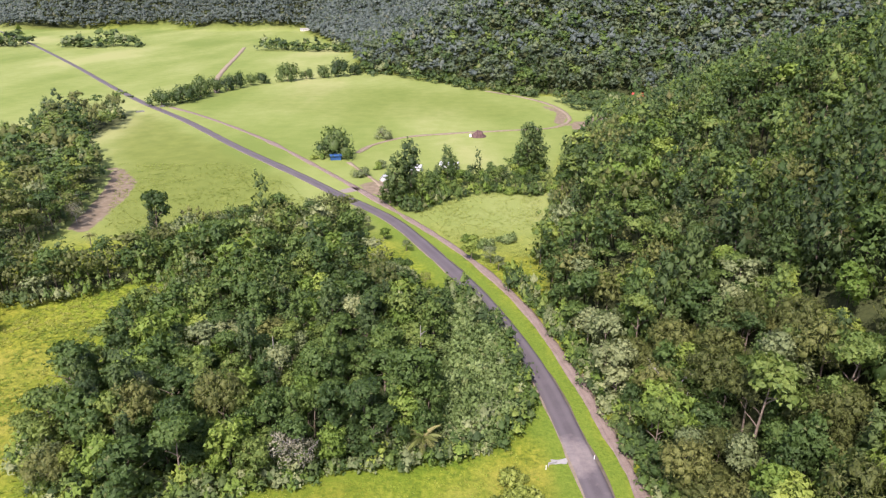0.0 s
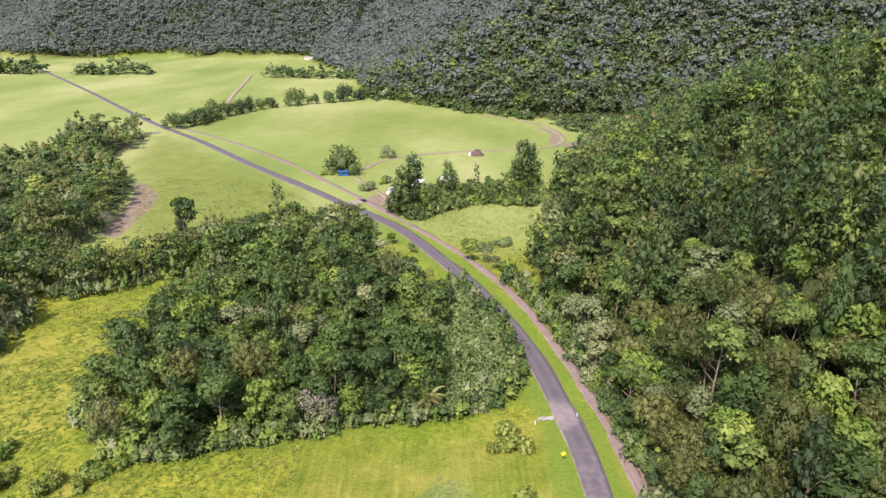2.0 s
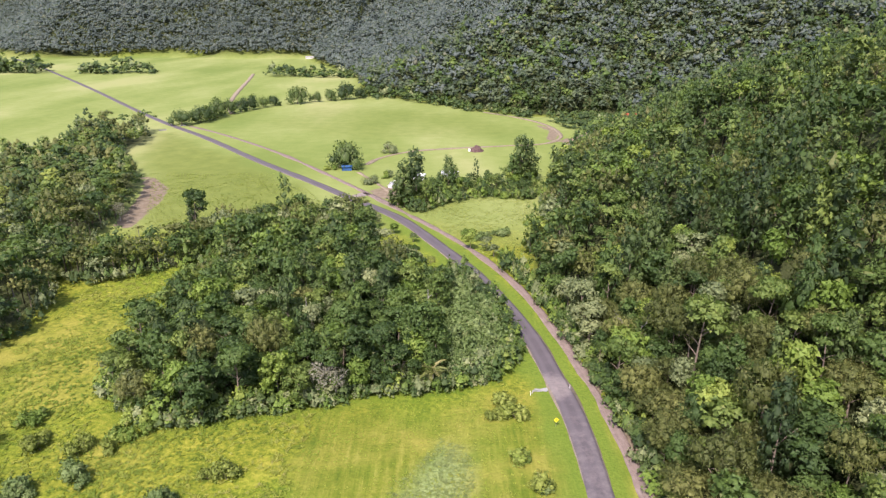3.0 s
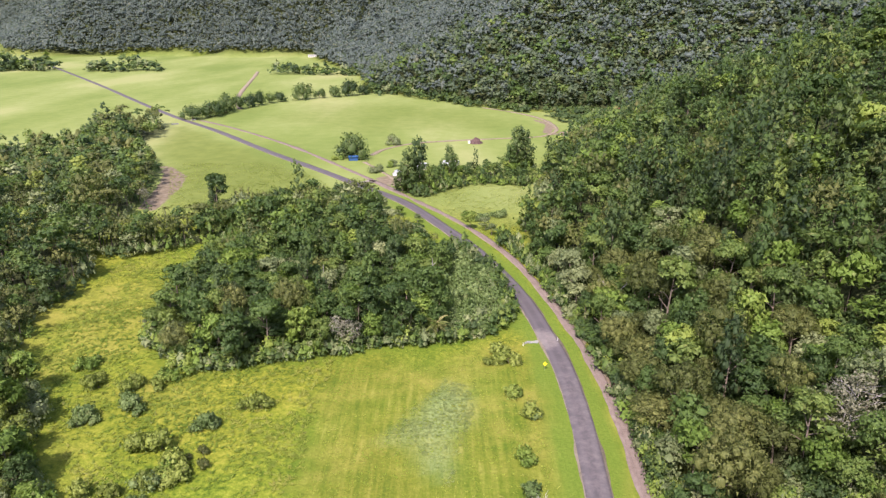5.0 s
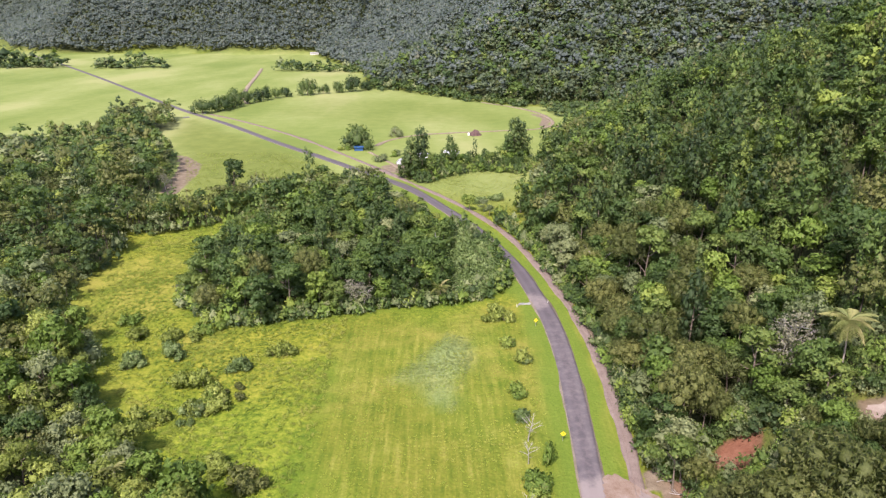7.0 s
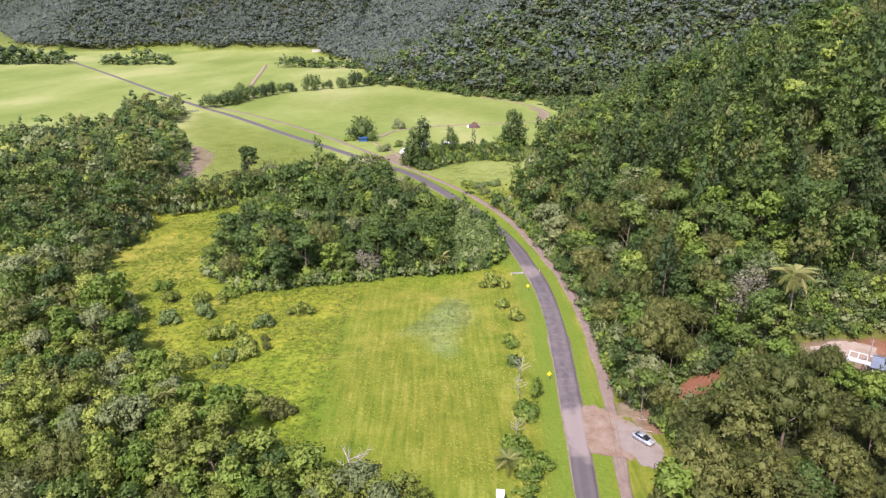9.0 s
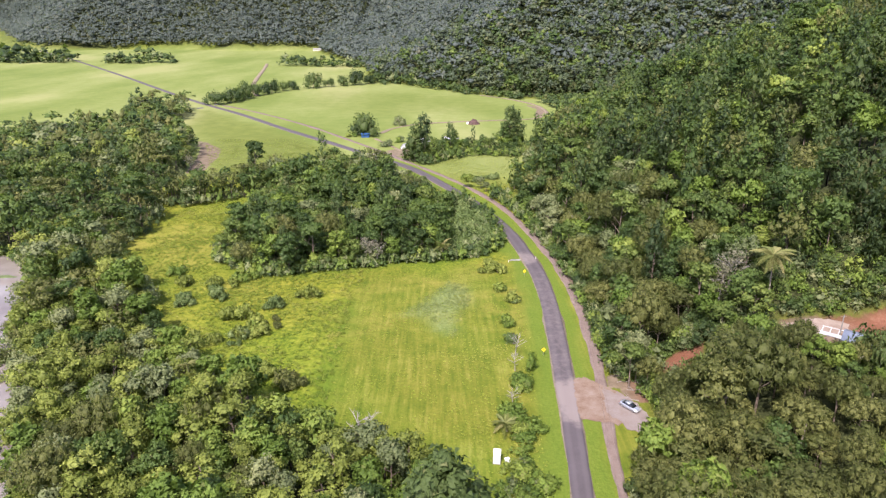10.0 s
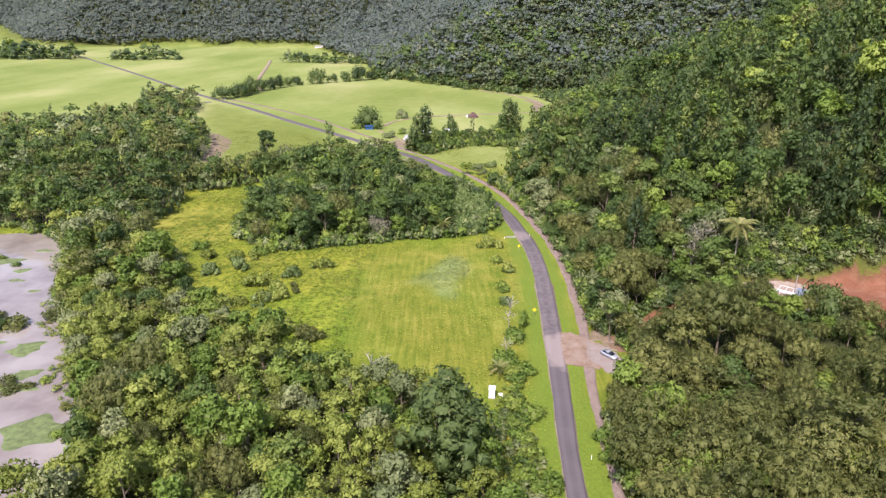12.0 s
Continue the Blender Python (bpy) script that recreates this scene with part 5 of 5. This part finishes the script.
def build_tram():
    e = empty("tramway", pose(0, 0, 0), "narrow rusty tram rails on worn timber sleepers", "rail track", kind="structure")
    cut = [p for p in TRAM if p[1] < 470]
    for off in (-0.53, 0.53):
        c, t = offset_line(cut, off)
        n = len(c)
        nrm = np.stack([t[:, 1], -t[:, 0]], 1)
        prof = [(-0.05, 0.08), (-0.04, 0.18), (0.04, 0.18), (0.05, 0.08)]
        V = np.stack([np.column_stack([c + nrm * a, np.full(n, b)]) for a, b in prof], 1).reshape(-1, 3)
        i = np.arange(n * 4).reshape(n, 4)
        F4 = np.vstack([np.stack([i[:-1, k], i[:-1, k + 1], i[1:, k + 1], i[1:, k]], -1) for k in range(3)])
        ob = new("rail", mesh_from("rail", V, F4, [M_RAIL]))
        ob.parent = e
    bm = bmesh.new()
    box(bm, -0.8, 0.8, -0.09, 0.09, 0.0, 0.112, 0.012)
    me = bpy.data.meshes.new("sleeper")
    bm.to_mesh(me)
    bm.free()
    me.materials.append(M_SLEEPER)
    c, t = offset_line(TRAM[2:-4], 0.0, 0.75)
    rng = random.Random(8)
    rest = []
    k = 0
    for (x, y), (tx, ty) in zip(c, t):
        if -2 < y < 22 or y < -45:
            continue
        m = pose(x, y, 0.0, 0, 0, math.degrees(math.atan2(ty, tx)) - 90 + rng.uniform(-3, 3))
        if y < 182 and k < 300:
            ob = new("sleeper", me)
            ob.parent = e
            ob.matrix_basis = m
            k += 1
        else:
            rest.append(m)
    sv = np.array([v.co for v in me.vertices])
    sf = [np.array(p.vertices) for p in me.polygons if len(p.vertices) == 4]
    V = np.vstack([(np.c_[sv, np.ones(len(sv))] @ np.array(m).T)[:, :3] for m in rest])
    Fc = np.vstack([np.array(sf) + i * len(sv) for i in range(len(rest))])
    ob = new("sleepers_beyond", mesh_from("sleepers_beyond", V, Fc, [M_SLEEPER]))
    ob.parent = e
    tagged(ob, "", "", kind="stuff")


build_tram()


def sheet(name, poly, z, mat, label, category, seed=0, ragged=0.35):
    """A flat apron of gravel or concrete with a ragged rim, thick enough to reach into the ground."""
    q = spline(list(poly) + [poly[0]], 0.8)[:-1]
    rng = np.random.default_rng(seed)
    c = q.mean(0)
    d = q - c
    q = c + d * (1 + rng.normal(0, ragged, (len(q), 1)) / np.linalg.norm(d, axis=1)[:, None])
    bm = bmesh.new()
    top = [bm.verts.new((x, y, z)) for x, y in q]
    low = [bm.verts.new((x, y, z - 0.3)) for x, y in q]
    f = bm.faces.new(top)
    for i in range(len(top)):
        j = (i + 1) % len(top)
        bm.faces.new((top[i], low[i], low[j], top[j]))
    bmesh.ops.triangulate(bm, faces=[f])
    bmesh.ops.recalc_face_normals(bm, faces=bm.faces)
    return tagged(part(name, bm, mat), label, category, kind="structure")


M_REDPAD = gravel_material("red_gravel", [(0.34, (0.13, 0.08, 0.05)), (0.48, (0.175, 0.125, 0.092)), (0.64, (0.22, 0.175, 0.145))])
sheet("crossing_apron", [(26.5, 21.5), (28.5, 23), (33, 19), (36, 16.5), (36, 8), (33, 5), (29, 6), (25.5, 6.5), (25.6, 14)], 0.112, M_REDPAD, "dusty reddish gravel where the driveway meets the road", "gravel apron", 1)
sheet("driveway", [(32.5, 18.5), (37.6, 13.8), (39.4, 6.4), (36, 2.2), (33.4, 4.6), (31.5, 9)], 0.125, M_PAD, "worn grey gravel driveway pad", "driveway", 2)
sheet("culvert_slab", [(20.2, 98.2), (22.2, 98.3), (23.0, 98.6), (23.0, 97.0), (21.8, 97.1), (20.2, 97.2)], 0.11, M_CONC, "pale concrete slab over a culvert at the road edge", "culvert", 3, 0.08)
M_YARD = gravel_material("pale_yard_gravel", [(0.32, (0.17, 0.12, 0.09)), (0.5, (0.24, 0.19, 0.155)), (0.7, (0.32, 0.28, 0.24))])
sheet("yard_pad", [(75.5, 27.5), (79, 30.6), (88, 30.8), (91, 28.5), (88, 24), (82, 22.5), (77.5, 23.5)], 11.22, M_YARD, "pale gravel turning pad beside the house", "yard", 5, 0.5)
sheet("farm_crossing", [(-44, 266), (-38, 271), (-35, 268), (-41, 263)], 0.1, M_PAD, "pale gravel crossing at the farm track", "culvert", 4, 0.1)


def headwall(x, y, turn, w, h, label):
    e = empty("headwall", pose(x, y, 0, 0, 0, turn), label, "headwall")
    bm = bmesh.new()
    box(bm, -w / 2, w / 2, -0.15, 0.15, -0.3, h, 0.03)
    part("wall_block", bm, M_CONC, e)
    for sx in (-1, 1):
        bm = bmesh.new()
        box(bm, -0.1, 0.1, -0.7, 0.0, -0.3, h * 0.8, 0.02, pose(sx * w / 2, 0, 0, 0, 0, sx * 30))
        part("wing_wall", bm, M_CONC, e)


headwall(20.3, 97.2, 20, 1.8, 0.45, "small concrete culvert headwall in the verge")
headwall(-203, 442, 38, 4.5, 1.0, "white concrete bridge headwall at the creek")
headwall(-196, 462, 38, 3.5, 0.9, "white concrete bridge headwall at the creek")

M_YELLOW = simple("sign_yellow", (0.72, 0.5, 0.02), 0.5, 0, 0.08, 2)
M_STEEL = simple("galvanised_steel", (0.45, 0.46, 0.47), 0.45, 0.7, 0.15, 3)


def road_sign(x, y, turn):
    e = empty("road_sign", pose(x, y, gz(x, y), 0, 0, turn), "yellow diamond warning sign on a steel post", "sign", "warning signs along the road")
    v, f = tube([(0, 0, -0.2), (0, 0, 1.0), (0, 0, 2.0)], [0.035] * 3, 8)
    ob = new("post", mesh_from("post", v, f, [M_STEEL], True))
    ob.parent = e
    bm = bmesh.new()
    box(bm, -0.42, 0.42, -0.02, 0.02, -0.42, 0.42, 0.015, pose(0, -0.06, 1.75, 0, 45, 0))
    plate = part("plate", bm, M_YELLOW, e)
    bm = bmesh.new()
    box(bm, -0.05, 0.05, -0.012, 0.0, -0.2, 0.2, 0, pose(0, -0.083, 1.75, 0, 12, 0))
    part("symbol_bar", bm, simple("sign_black", (0.03, 0.03, 0.03), 0.6), plate)


road_sign(22.6, 83.5, 5)
road_sign(21.2, 33.0, 0)


def marker_post(x, y):
    e = empty("marker_post", pose(x, y, gz(x, y)), "white roadside guide post", "guide post", "guide posts along the road")
    bm = bmesh.new()
    box(bm, -0.06, 0.06, -0.025, 0.025, -0.2, 1.0, 0.01)
    part("post", bm, M_WHITE, e)
    bm = bmesh.new()
    box(bm, -0.035, 0.035, -0.034, -0.0255, 0.78, 0.9, 0)
    part("reflector", bm, simple("reflector_red", (0.5, 0.03, 0.02), 0.3), e, "small red reflector")


for x, y in ((28.2, 98.3), (18.8, 95.5), (23.8, -28), (-36, 243)):
    marker_post(x, y)

# ---- the parked car ----
M_CARPAINT = simple("silver_paint", (0.5, 0.53, 0.57), 0.28, 0.65, 0.04, 0.6)
M_GLASS = simple("car_glass", (0.012, 0.014, 0.017), 0.06, 0.0, 0.05, 1.0, 0.6)
M_TYRE = simple("tyre_rubber", (0.02, 0.02, 0.02), 0.85, 0, 0.1, 4)
M_LAMP = simple("lamp_lens", (0.7, 0.7, 0.68), 0.1, 0, 0.05, 3)
M_TAIL = simple("tail_lens", (0.4, 0.02, 0.015), 0.15, 0, 0.05, 3)


def loft(sections):
    """A bmesh skin through rings of equal length."""
    bm = bmesh.new()
    rings = [[bm.verts.new(p) for p in ring] for ring in sections]
    n = len(rings[0])
    for a, b in zip(rings[:-1], rings[1:]):
        for i in range(n):
            bm.faces.new((a[i], a[(i + 1) % n], b[(i + 1) % n], b[i]))
    bm.faces.new(list(reversed(rings[0])))
    bm.faces.new(rings[-1])
    bmesh.ops.recalc_face_normals(bm, faces=bm.faces)
    for f in bm.faces:
        f.smooth = True
    return bm


def car(x, y, turn):
    e = empty("car", pose(x, y, 0.125, 0, 0, turn), "silver sedan parked on the gravel driveway", "car")

    def ring(xx, w, z0, z1, wt=None):
        wt = wt or w * 0.94
        return [(xx, -w, z0), (xx, -w, (z0 + z1) / 2), (xx, -wt, z1), (xx, -wt * 0.5, z1 + 0.03), (xx, wt * 0.5, z1 + 0.03), (xx, wt, z1), (xx, w, (z0 + z1) / 2), (xx, w, z0)]

    body = part("body", loft([ring(-2.25, 0.62, 0.38, 0.72), ring(-2.15, 0.8, 0.25, 0.88), ring(-1.5, 0.88, 0.2, 0.95), ring(-0.4, 0.9, 0.18, 0.92), ring(0.8, 0.9, 0.18, 0.9), ring(1.5, 0.87, 0.2, 0.82), ring(2.1, 0.78, 0.22, 0.68), ring(2.27, 0.6, 0.3, 0.55)]), M_CARPAINT, e)
    part("cabin_glass", loft([ring(-1.75, 0.72, 0.88, 0.92, 0.66), ring(-1.05, 0.78, 0.86, 1.3, 0.6), ring(0.1, 0.79, 0.86, 1.36, 0.62), ring(0.55, 0.78, 0.86, 1.22, 0.6), ring(1.25, 0.7, 0.84, 0.88, 0.62)]), M_GLASS, e, "dark tinted windows")
    part("roof", loft([ring(-1.05, 0.6, 1.28, 1.345, 0.54), ring(-0.4, 0.64, 1.33, 1.42, 0.56), ring(0.2, 0.63, 1.31, 1.395, 0.55)]), M_CARPAINT, e)
    for sx in (-1, 1):
        for sy in (-1, 1):
            v, f = tube([(0, -0.11, 0), (0, -0.08, 0), (0, 0.08, 0), (0, 0.11, 0)], [0.27, 0.32, 0.32, 0.27], 18)
            bm = bmesh.new()
            vs = [bm.verts.new(p) for p in v]
            for q in f:
                bm.faces.new([vs[i] for i in q])
            bmesh.ops.recalc_face_normals(bm, faces=bm.faces)
            tyre = part("tyre", bm, M_TYRE, e)
            tyre.matrix_basis = pose(sx * 1.36, sy * 0.8, 0.32)
            bm = bmesh.new()
            bmesh.ops.create_cone(bm, cap_ends=True, segments=14, radius1=0.23, radius2=0.2, depth=0.2, matrix=pose(0, 0, 0, 90, 0, 0))
            part("rim", bm, M_STEEL, tyre)
        for nm, mt, xx in (("headlight", M_LAMP, 2.12), ("tail_light", M_TAIL, -2.2)):
            bm = bmesh.new()
            box(bm, -0.07, 0.07, -0.16, 0.16, -0.07, 0.07, 0.03, pose(xx, sx * 0.56, 0.63 if xx > 0 else 0.72))
            part(nm, bm, mt, e)
        bm = bmesh.new()
        box(bm, -0.08, 0.08, -0.1, 0.1, -0.06, 0.06, 0.03, pose(0.75, sx * 0.98, 0.98))
        part("wing_mirror", bm, M_CARPAINT, e)


car(36.4, 10.4, -52)

# ---- the white hut in the verge ----
M_HUT = simple("hut_panel", (0.8, 0.81, 0.83), 0.45, 0, 0.04, 1.2)
M_BLUE = simple("blue_sheet", (0.022, 0.075, 0.2), 0.5, 0, 0.15, 0.8)


def hut(x, y, turn):
    e = empty("portable_hut", pose(x, y, gz(x, y), 0, 0, turn), "small white portable hut with a flat roof", "hut")
    bm = bmesh.new()
    box(bm, -0.65, 0.65, -0.75, 0.75, 0.1, 2.25, 0.03)
    body = part("body", bm, M_HUT, e)
    bm = bmesh.new()
    box(bm, -0.72, 0.72, -0.85, 0.85, 2.25, 2.36, 0.03)
    part("roof", bm, M_HUT, e)
    bm = bmesh.new()
    box(bm, -0.38, 0.38, -0.79, -0.75, 0.15, 2.05, 0.01)
    door = part("door", bm, M_HUT, body)
    bm = bmesh.new()
    box(bm, -0.75, 0.75, -0.8, 0.8, -0.1, 0.1, 0.02)
    part("skid_base", bm, M_CONC, e)
    e2 = empty("white_crate", pose(x + 2.0, y + 0.1, gz(x + 2, y), 0, 0, 20), "small white crate lying in the grass", "crate")
    bm = bmesh.new()
    box(bm, -0.45, 0.45, -0.4, 0.4, -0.05, 0.55, 0.03)
    part("body", bm, M_HUT, e2)
    bm = bmesh.new()
    box(bm, -0.48, 0.48, -0.43, 0.43, 0.55, 0.62, 0.02)
    part("lid", bm, M_HUT, e2)


hut(6.6, -6.9, -8)


# ---- houses and sheds ----
def roof_prism(bm, w, d, z0, rise, over=0.4, thick=0.12):
    """A gabled roof of two thick sheets; the ridge runs along x."""
    for s in (-1, 1):
        a = Vector((0, s * (d / 2 + over), z0 - over * rise / (d / 2)))
        b = Vector((0, 0, z0 + rise))
        for xx0, xx1 in ((-w / 2 - over, w / 2 + over),):
            lo = [Vector((xx0, a.y, a.z)), Vector((xx1, a.y, a.z)), Vector((xx1, b.y, b.z)), Vector((xx0, b.y, b.z))]
            up = [p + Vector((0, 0, thick)) for p in lo]
            vs = [bm.verts.new(p) for p in lo + up]
            for f in ((0, 1, 2, 3), (7, 6, 5, 4), (0, 4, 5, 1), (1, 5, 6, 2), (2, 6, 7, 3), (3, 7, 4, 0)):
                bm.faces.new([vs[i] for i in f])
    bmesh.ops.recalc_face_normals(bm, faces=bm.faces)


def ribbed(name, col, rough=0.45, metal=0.2):
    m = Nodes(name, rough, 0.4)
    w = m.n("TexWave")
    w.inputs["Scale"].default_value = 1.6
    tc = m.n("TexCoord")
    m.put(w.inputs["Vector"], tc.outputs["Object"])
    f = m.noise(0.8, 5)
    m.color(m.ramp(f, [(0.3, tuple(c * 0.8 for c in col)), (0.7, tuple(min(1, c * 1.12) for c in col))]))
    m.bsdf.inputs["Metallic"].default_value = metal
    m.bump(w.outputs["Fac"], 0.04, 0.6)
    return m.mat


M_ROOFBLUE = ribbed("blue_grey_roof_sheet", (0.15, 0.18, 0.23))
M_ROOFRED = ribbed("red_roof_sheet", (0.5, 0.07, 0.05))
M_ROOFWHITE = ribbed("white_roof_sheet", (0.5, 0.51, 0.52))
M_WALL = simple("cream_wall", (0.6, 0.57, 0.5), 0.8, 0, 0.1, 0.8)
M_PANE = simple("window_pane", (0.03, 0.04, 0.05), 0.08, 0, 0.1, 1)
M_FRAMEW = simple("white_frame", (0.55, 0.55, 0.55), 0.5)


def house(name, x, y, z, turn, w, d, h, rise, roof, label, category="house", wins=3, wallmat=None):
    e = empty(name, pose(x, y, z, 0, 0, turn), label, category)
    wm = wallmat or M_WALL
    t = 0.15
    for nm, b in (("wall", (-w / 2, w / 2, -d / 2, -d / 2 + t)), ("wall", (-w / 2, w / 2, d / 2 - t, d / 2)), ("wall", (-w / 2, -w / 2 + t, -d / 2 + t, d / 2 - t)), ("wall", (w / 2 - t, w / 2, -d / 2 + t, d / 2 - t))):
        bm = bmesh.new()
        box(bm, *b, -0.6, h)
        part(nm, bm, wm, e)
    bm = bmesh.new()
    roof_prism(bm, w, d, h, rise)
    part("roof", bm, roof, e)
    for sx in (-1, 1):
        bm = bmesh.new()
        vs = [bm.verts.new(p) for p in ((sx * (w / 2 - t), -d / 2, h), (sx * (w / 2 - t), d / 2, h), (sx * (w / 2 - t), 0, h + rise), (sx * w / 2, -d / 2, h), (sx * w / 2, d / 2, h), (sx * w / 2, 0, h + rise))]
        for f in ((0, 1, 2), (5, 4, 3), (0, 3, 4, 1), (1, 4, 5, 2), (2, 5, 3, 0)):
            bm.faces.new([vs[i] for i in f])
        bmesh.ops.recalc_face_normals(bm, faces=bm.faces)
        part("gable", bm, wm, e)
    for i in range(wins):
        xx = -w / 2 + (i + 0.5) * w / wins
        bm = bmesh.new()
        box(bm, xx - 0.65, xx + 0.65, -d / 2 - 0.06, -d / 2, 0.9, 2.1, 0.01)
        win = part("window", bm, M_FRAMEW, e)
        for q in (-1, 1):
            bm = bmesh.new()
            box(bm, xx + q * 0.3 - 0.26, xx + q * 0.3 + 0.26, -d / 2 - 0.075, -d / 2 - 0.06, 1.0, 2.0)
            part("pane", bm, M_PANE, win)
    return e


house("yard_house", 86.3, 14.8, 11.0, -38, 7.5, 5.5, 3.2, 1.0, M_ROOFBLUE, "low house with a blue-grey sheet roof on a red earth yard")


def carport(x, y, z, turn):
    e = empty("carport", pose(x, y, z, 0, 0, turn), "white steel carport frame beside the house", "carport")
    for px, py in ((-2.4, -2), (2.4, -2), (-2.4, 2), (2.4, 2)):
        bm = bmesh.new()
        box(bm, px - 0.07, px + 0.07, py - 0.07, py + 0.07, -0.3, 2.9, 0.01)
        part("post", bm, M_FRAMEW, e)
    for i in range(4):
        bm = bmesh.new()
        xx = -2.4 + i * 1.6
        box(bm, xx - 0.07, xx + 0.07, -2.4, 2.4, 2.9, 3.08, 0.01)
        part("rafter", bm, M_FRAMEW, e)
    for yy in (-2.2, 2.2):
        bm = bmesh.new()
        box(bm, -2.6, 2.6, yy - 0.07, yy + 0.07, 3.08, 3.2, 0.01)
        part("purlin", bm, M_FRAMEW, e)
    bm = bmesh.new()
    box(bm, -2.6, 2.6, -2.6, -0.9, 3.2, 3.28, 0.01)
    part("roof_sheet", bm, M_ROOFWHITE, e)


carport(81.6, 18.2, 11.0, -38)
e_pole = empty("power_pole", pose(83.2, 18.6, 11.0), "pale timber pole beside the house roof", "pole")
_v, _f = tube([(0, 0, -0.4), (0, 0, 4), (0, 0, 7.2)], [0.12, 0.11, 0.09], 8)
_ob = new("post", mesh_from("post", _v, _f, [M_CONC], True))
_ob.parent = e_pole
_bm = bmesh.new()
box(_bm, -0.6, 0.6, -0.05, 0.05, 6.7, 6.82, 0.01)
part("crossarm", _bm, M_SLEEPER, e_pole)

house("blue_shed", -53, 317.5, 0.0, 6, 5.2, 3.0, 2.2, 0.5, M_BLUE, "small blue sheet-metal shed under a mango tree", "shed", 0, M_BLUE)
house("white_gable_hut", -25.5, 281, 0.0, 60, 3.4, 3.0, 1.2, 1.8, M_ROOFWHITE, "small steep white-roofed hut by the farm track", "hut", 0, M_FRAMEW)
house("farm_house", 3.0, 301, 0.0, -12, 8, 5, 2.4, 1.0, M_ROOFWHITE, "white-roofed farmhouse hidden behind tall trees", "house", 3, M_FRAMEW)
house("farm_outbuilding", -13, 297, 0.0, -12, 6, 4, 2.3, 0.8, M_ROOFWHITE, "white-roofed outbuilding behind tall trees", "shed", 1, M_FRAMEW)
house("red_roof_house", 146, 490, gz(146, 490), -15, 13, 8, 3.0, 2.0, M_ROOFRED, "house with a bright red roof among trees", "house", 4)
house("far_farmhouse", -235, 1176, gz(-235, 1176), 8, 15, 8, 3.0, 1.6, M_CONC, "distant pale-roofed farmhouse at the foot of the range", "house", 4)


def mound(x, y, r, h):
    e = empty("soil_heap", pose(x, y, 0), "steep heap of dark brown mulch beside a field track", "heap")
    bm = bmesh.new()
    bmesh.ops.create_icosphere(bm, subdivisions=4, radius=1.0)
    for v in bm.verts:
        q = max(0.0, v.co.z)
        k = 1 + 0.18 * noise.noise(v.co * 2.1) + 0.07 * noise.noise(v.co * 7)
        v.co = Vector((v.co.x * r * k * (1.05 - 0.3 * q), v.co.y * r * 0.8 * k * (1.05 - 0.3 * q), h * q ** 1.3 * k - 0.2))
        
    part("mulch", bm, simple("dark_mulch", (0.085, 0.05, 0.045), 0.95, 0, 0.5, 1.2), e)


mound(20, 368, 4.2, 4.0)


def tank(x, y, r, h, label):
    e = empty("water_tank", pose(x, y, gz(x, y)), label, "water tank")
    v, f = tube([(0, 0, -0.4), (0, 0, h * 0.5), (0, 0, h), (0, 0, h + 0.35), (0, 0, h + 0.5)], [r, r, r, r * 0.6, 0.05], 20)
    ob = new("body", mesh_from("body", v, f, [M_WHITE], False))
    ob.parent = e
    bm = bmesh.new()
    bmesh.ops.create_cone(bm, cap_ends=True, segments=12, radius1=0.35, radius2=0.3, depth=0.2, matrix=Matrix.Translation((r * 0.35, 0, h + 0.45)))
    part("hatch", bm, M_CONC, e)


tank(155, 483, 3.0, 4.2, "round white water tank beside the red-roofed house")
tank(15.6, 368, 0.7, 1.2, "small white water tank beside the rusty shed")


def fallen_log(x, y, turn, ln, r, label="fallen grey log among the cleared brush"):
    e = empty("fallen_log", pose(x, y, gz(x, y) + r * 0.8, 0, 0, turn), label, "log", "felled timber by the driveway")
    u = np.linspace(0, 1, 7)
    v, f = tube(np.stack([ln * (u - 0.5), 0.12 * ln * np.sin(3 * u), 0.05 * np.sin(5 * u)], 1), r * (1 - 0.5 * u), 7)
    ob = new("stem", mesh_from("stem", v, f, [M_DEAD], True))
    ob.parent = e
    for i in range(3):
        a = 0.6 + i * 1.9
        v, f = tube([(ln * (0.1 * i), 0, 0), (ln * (0.1 * i) + 0.5, 0.5 * math.cos(a), 0.5), (ln * (0.1 * i) + 1.1, 1.1 * math.cos(a), 0.8)], [r * 0.4, r * 0.25, r * 0.1], 5)
        ob = new("branch", mesh_from("branch", v, f, [M_DEAD], True))
        ob.parent = e


for i in range(12):
    fallen_log(_r.uniform(37.5, 46), _r.uniform(13, 21), _r.uniform(0, 180), _r.uniform(2, 4), _r.uniform(0.05, 0.11))
